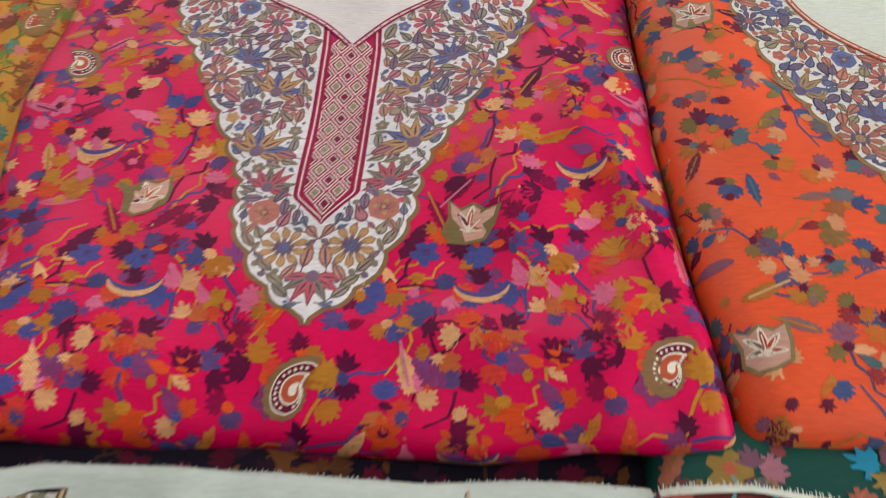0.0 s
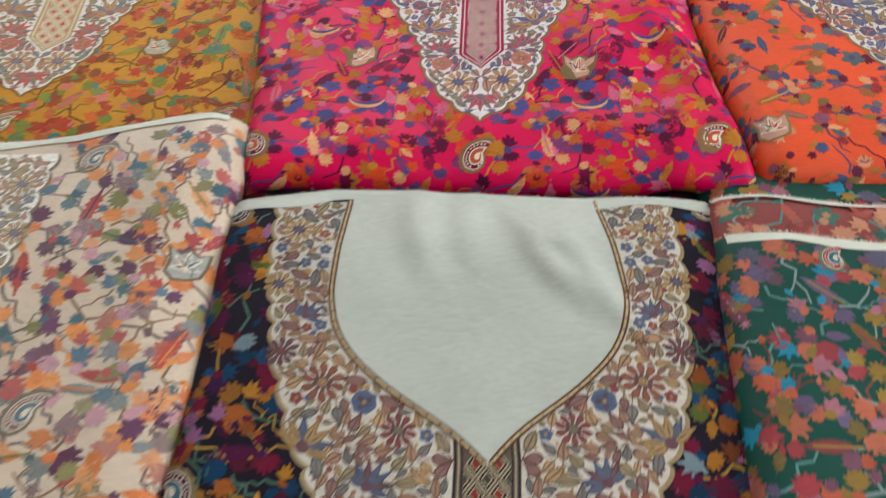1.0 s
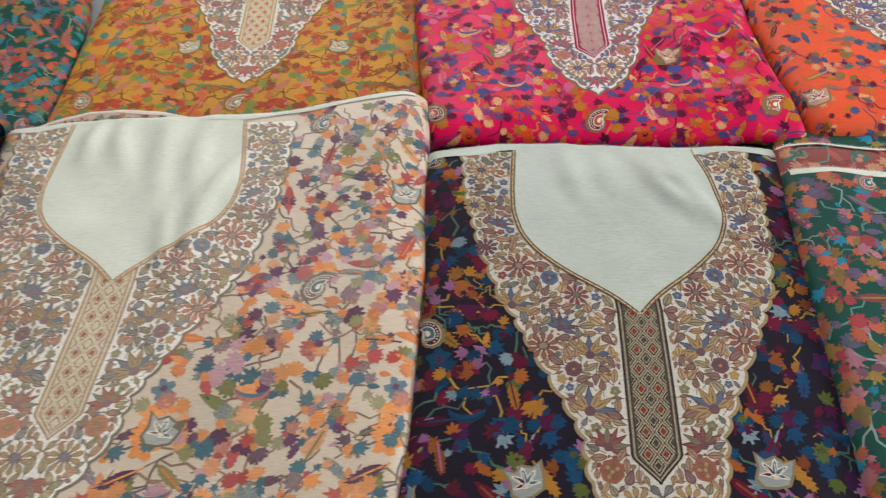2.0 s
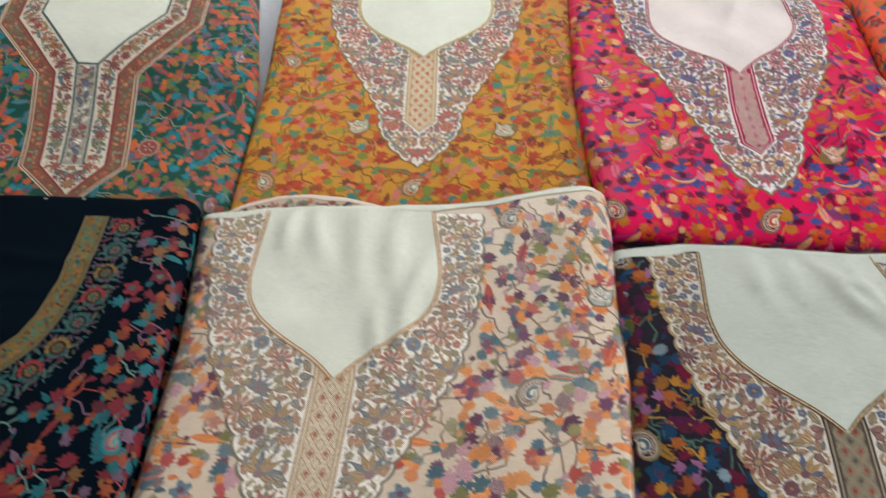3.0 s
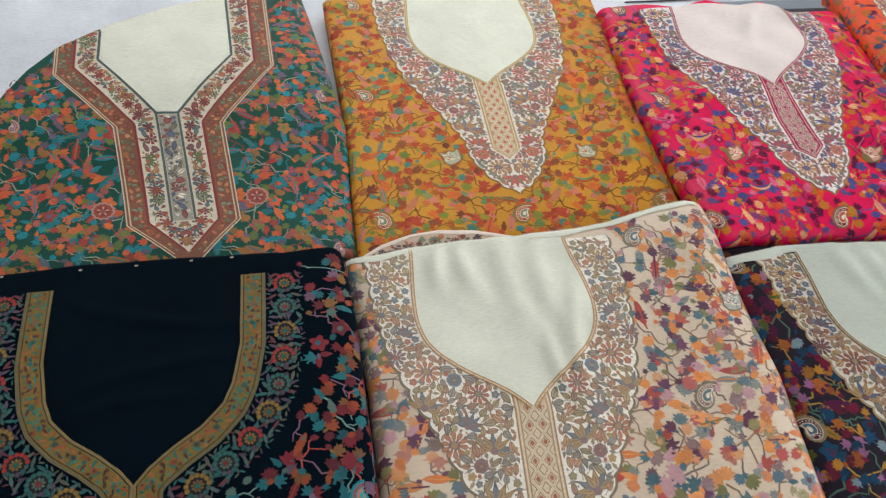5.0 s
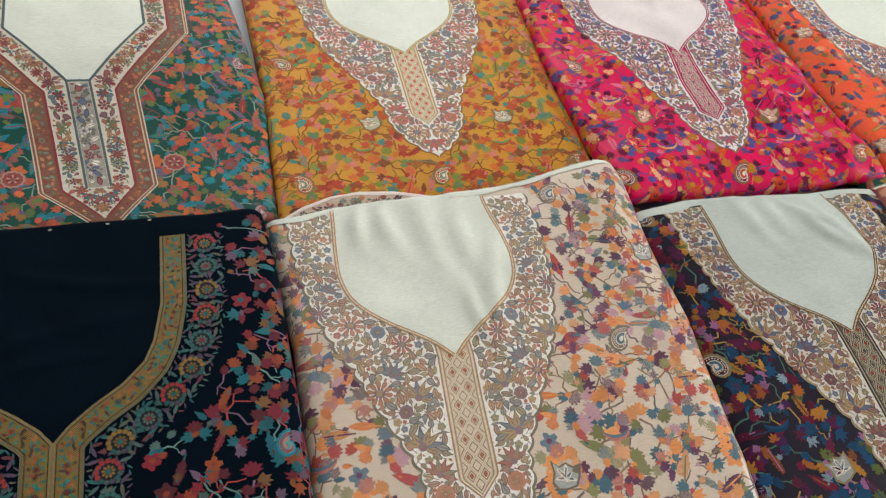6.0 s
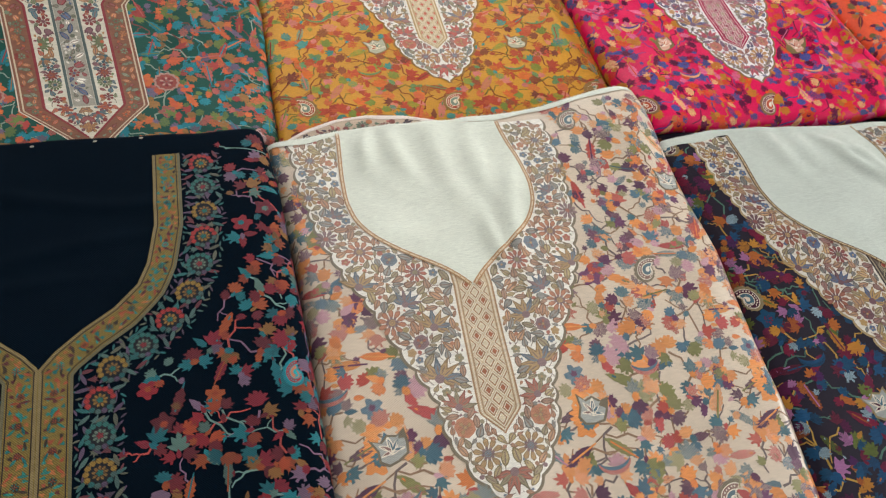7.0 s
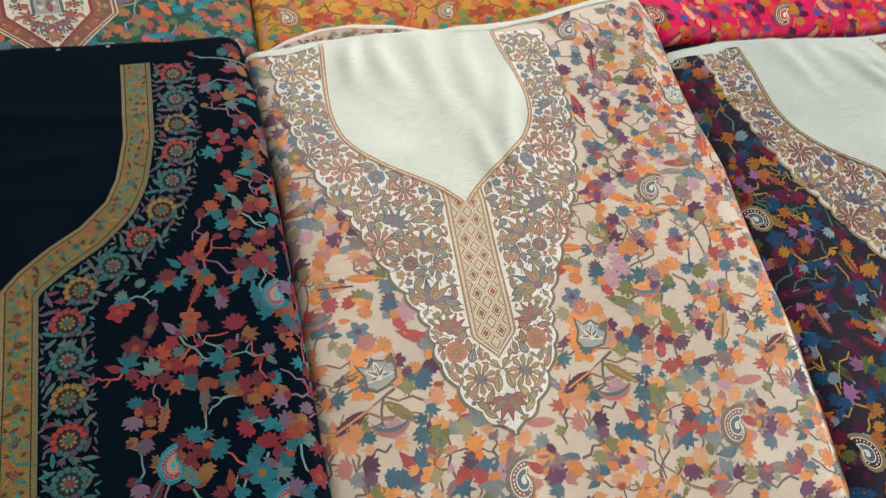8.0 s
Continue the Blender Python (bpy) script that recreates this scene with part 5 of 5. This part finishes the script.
# teal-green length with only its leafy ground and raw edges in sight
def leafy_suit():
    rng = random.Random(88)
    ground = L("0b4a3e")
    root = tagged(new("teal_green_suit_fabric"), "folded teal-green suit length with rose leaf pattern and cream raw edge", "fabric", "folded suit lengths")
    mat, thread = cloth_material("teal_ground", ground, 0.55, 0.0, 0.25), thread_material("teal_threads", ground, 0.6, 0.3)
    pal = [L("b8583c"), L("c0684c"), L("8a6a2c"), L("7a4a5c"), L("a83c44"), L("1a8aa8"), L("c8788a"), L("9a7a34"), L("6a5a78")]
    stems = [L("8a9a94"), L("7a3a34"), L("5a8a84")]
    for name, dy, top, hue, pp in (("fabric", 0.0, 0.109, mat, pal), ("middle_fold", 0.060, 0.094, cloth_material("red_fold_ground", L("8a3a34"), 0.6), [L("b8584c"), L("3a6a5c"), L("c88a6a")]), ("back_fold", 0.115, 0.074, mat, pal)):
        c = Cloth([(0.2, 0.44), (-0.5, 0.42)], [(0.2, 0.142), (0.11, 0.126), (-0.16, 0.1), (-0.55, 0.07)], [(0.2, 0.75), (-0.55, 0.73)], [(-0.3, -0.545), (0.3, -0.545)],
                  [(-0.31, 0.118 + dy), (-0.24, 0.117 + dy), (-0.15, 0.1 + dy), (0.0, 0.095 + dy), (0.3, 0.1 + dy)], top, 0.024 if dy == 0 else 0.02, 20 + dy * 100, 0.8, slope=(0.05 + dy, 0.13 + dy, -0.008), back_r=0.005)
        part(name, c.mesh(name, 0.006 if dy == 0 else 0.02), hue, root)
        b = Batch()
        scatter_leaves(b, c, 0.034, 0.0165, pp, stems, rng, (lambda s, q, m: True) if dy == 0 else (lambda s, q, m: q > 0.02))
        b.finish("leaf_pattern", c, thread, root, "woven leaf sprays in many colours", "stuff")
        if dy < 0.1:
            selvage(c, root, -0.3, 0.29, 0.014 if dy == 0 else 0.007, M_CREAM)
            fringe(c, M_CREAM, root, -0.3, 0.28, rng, 0.005)
        if dy == 0:
            cols = (L("6a7a60"), L("d8c8b8"), L("a03a44"), L("1a6a74"))
            for s, q in ((-0.2, 0.078), (-0.23, -0.28), (0.05, -0.28)):
                paisley_motif(c, thread, root, (s, q), 0.0225, -0.2, cols)
            under_layers(c, root, mat, thread, pal, stems, rng, 0.0165, 0.036)
    # spare green end tucked under the orange length
    end = Cloth([(0.1, 0.4), (0.4, 0.4)], [(0.1, 0.205), (0.2, 0.21), (0.25, 0.26), (0.4, 0.27)], [(0.1, 0.7), (0.4, 0.7)], [(-0.3, 0.13), (0.3, 0.12)], [(-0.3, 0.33), (0.3, 0.33)], 0.066, 0.012, 31, 0.6)
    part("tucked_end", end.mesh("tucked_end", 0.02), mat, root)
    b = Batch()
    scatter_leaves(b, end, 0.034, 0.0165, pal, stems, rng, lambda s, q, m: q < 0.24)
    b.finish("leaf_pattern", end, thread, root, kind="stuff")


leafy_suit()

# a second beige fold that humps up behind the beige length
hump = Cloth([(0.1, -0.845), (0.4, -0.845)], [(0.1, -0.995), (0.24, -0.995), (0.4, -0.99)], [(0.1, -0.68), (0.4, -0.68)], [(-0.2, 0.12), (0.2, 0.12)],
             [(-0.15, 0.243), (-0.1, 0.272), (-0.05, 0.289), (0.0, 0.295), (0.06, 0.288), (0.12, 0.272), (0.17, 0.258)], 0.072, 0.012, 40, 0.5, back_r=0.006)
part("back_fold", hump.mesh("back_fold", 0.008), cloth_material("beige_back_fold_ground", L("c4ab92"), 0.55), beige)
hb = Batch()
h_rng = random.Random(5)
Batch.ink = (0.1, 0.06, 0.06)
fill_floral(hb, lambda s, q, m: abs(s) < 0.15 and q + m < float(hump.line(hump.back, s)) - 0.012, (-0.15, 0.16, 0.22, 0.29), [L("7a3a34"), L("8a4a3c"), L("a8683c"), L("4a3a40"), L("6a7a60"), L("b86a5c")], h_rng, ((0.011, 200), (0.007, 300), (0.004, 500)), mirror=False, h=0.0009)
hb.finish("back_fold_pattern", hump, beige_thread, beige, "dark red and brown woven flowers", "stuff")
selvage(hump, beige, -0.148, 0.165, 0.011, cloth_material("blush_raw_edge", (0.78, 0.66, 0.56), 0.6))

# ---- grey band and dark line at the sheet's back edge ----
# Flat strip added for the table's grey beside the sheet's edge.
strip_bm = box_bm(-0.03, 0.962, -0.003, 0.95, 1.004, 0.006, 0.002)
tagged(part("grey_strip", strip_bm, M_GREY, None), "flat blue-grey band along the white sheet's back edge", "strip")


def cable(name, pts, radius, label):
    cu = bpy.data.curves.new(name, "CURVE")
    cu.dimensions, cu.bevel_depth, cu.bevel_resolution = "3D", radius, 2
    sp = cu.splines.new("NURBS")
    sp.points.add(len(pts) - 1)
    for p, co in zip(sp.points, pts):
        p.co = (*co, 1)
    sp.use_endpoint_u = True
    cu.materials.append(M_DARK_LINE)
    return tagged(new(name, cu), label, "cable")


# Thin tube added for the dark line of the sheet's back edge.
cable("thin_dark_line", [(-0.26, 1.019, 0.001), (-0.1, 1.021, 0.001), (0.1, 1.026, 0.001), (0.5, 1.03, 0.001), (1.0, 1.035, 0.001)], 0.002, "thin dark line along the white sheet's back edge")

# ---- windows in the wall openings ----


def window(name, m, width, height):
    root = tagged(new(name), "white painted window with two panes", "window", kind="structure")
    for a, b, c, d in ((-width / 2, 0, -width / 2 + 0.05, height), (width / 2 - 0.05, 0, width / 2, height), (-width / 2 + 0.05, 0, width / 2 - 0.05, 0.05), (-width / 2 + 0.05, height - 0.05, width / 2 - 0.05, height), (-0.02, 0.05, 0.02, height - 0.05)):
        part("window_frame", box_bm(a, -0.02, b, c, 0.02, d, 0.003), M_FRAME, root)
    root.matrix_world = m
    return root


window("window_1", pose(-0.6, 2.46, 0.7), 2.4, 1.4)
window("window_2", pose(3.51, -0.5, 0.5, 0, 0, 90), 2.6, 1.6)
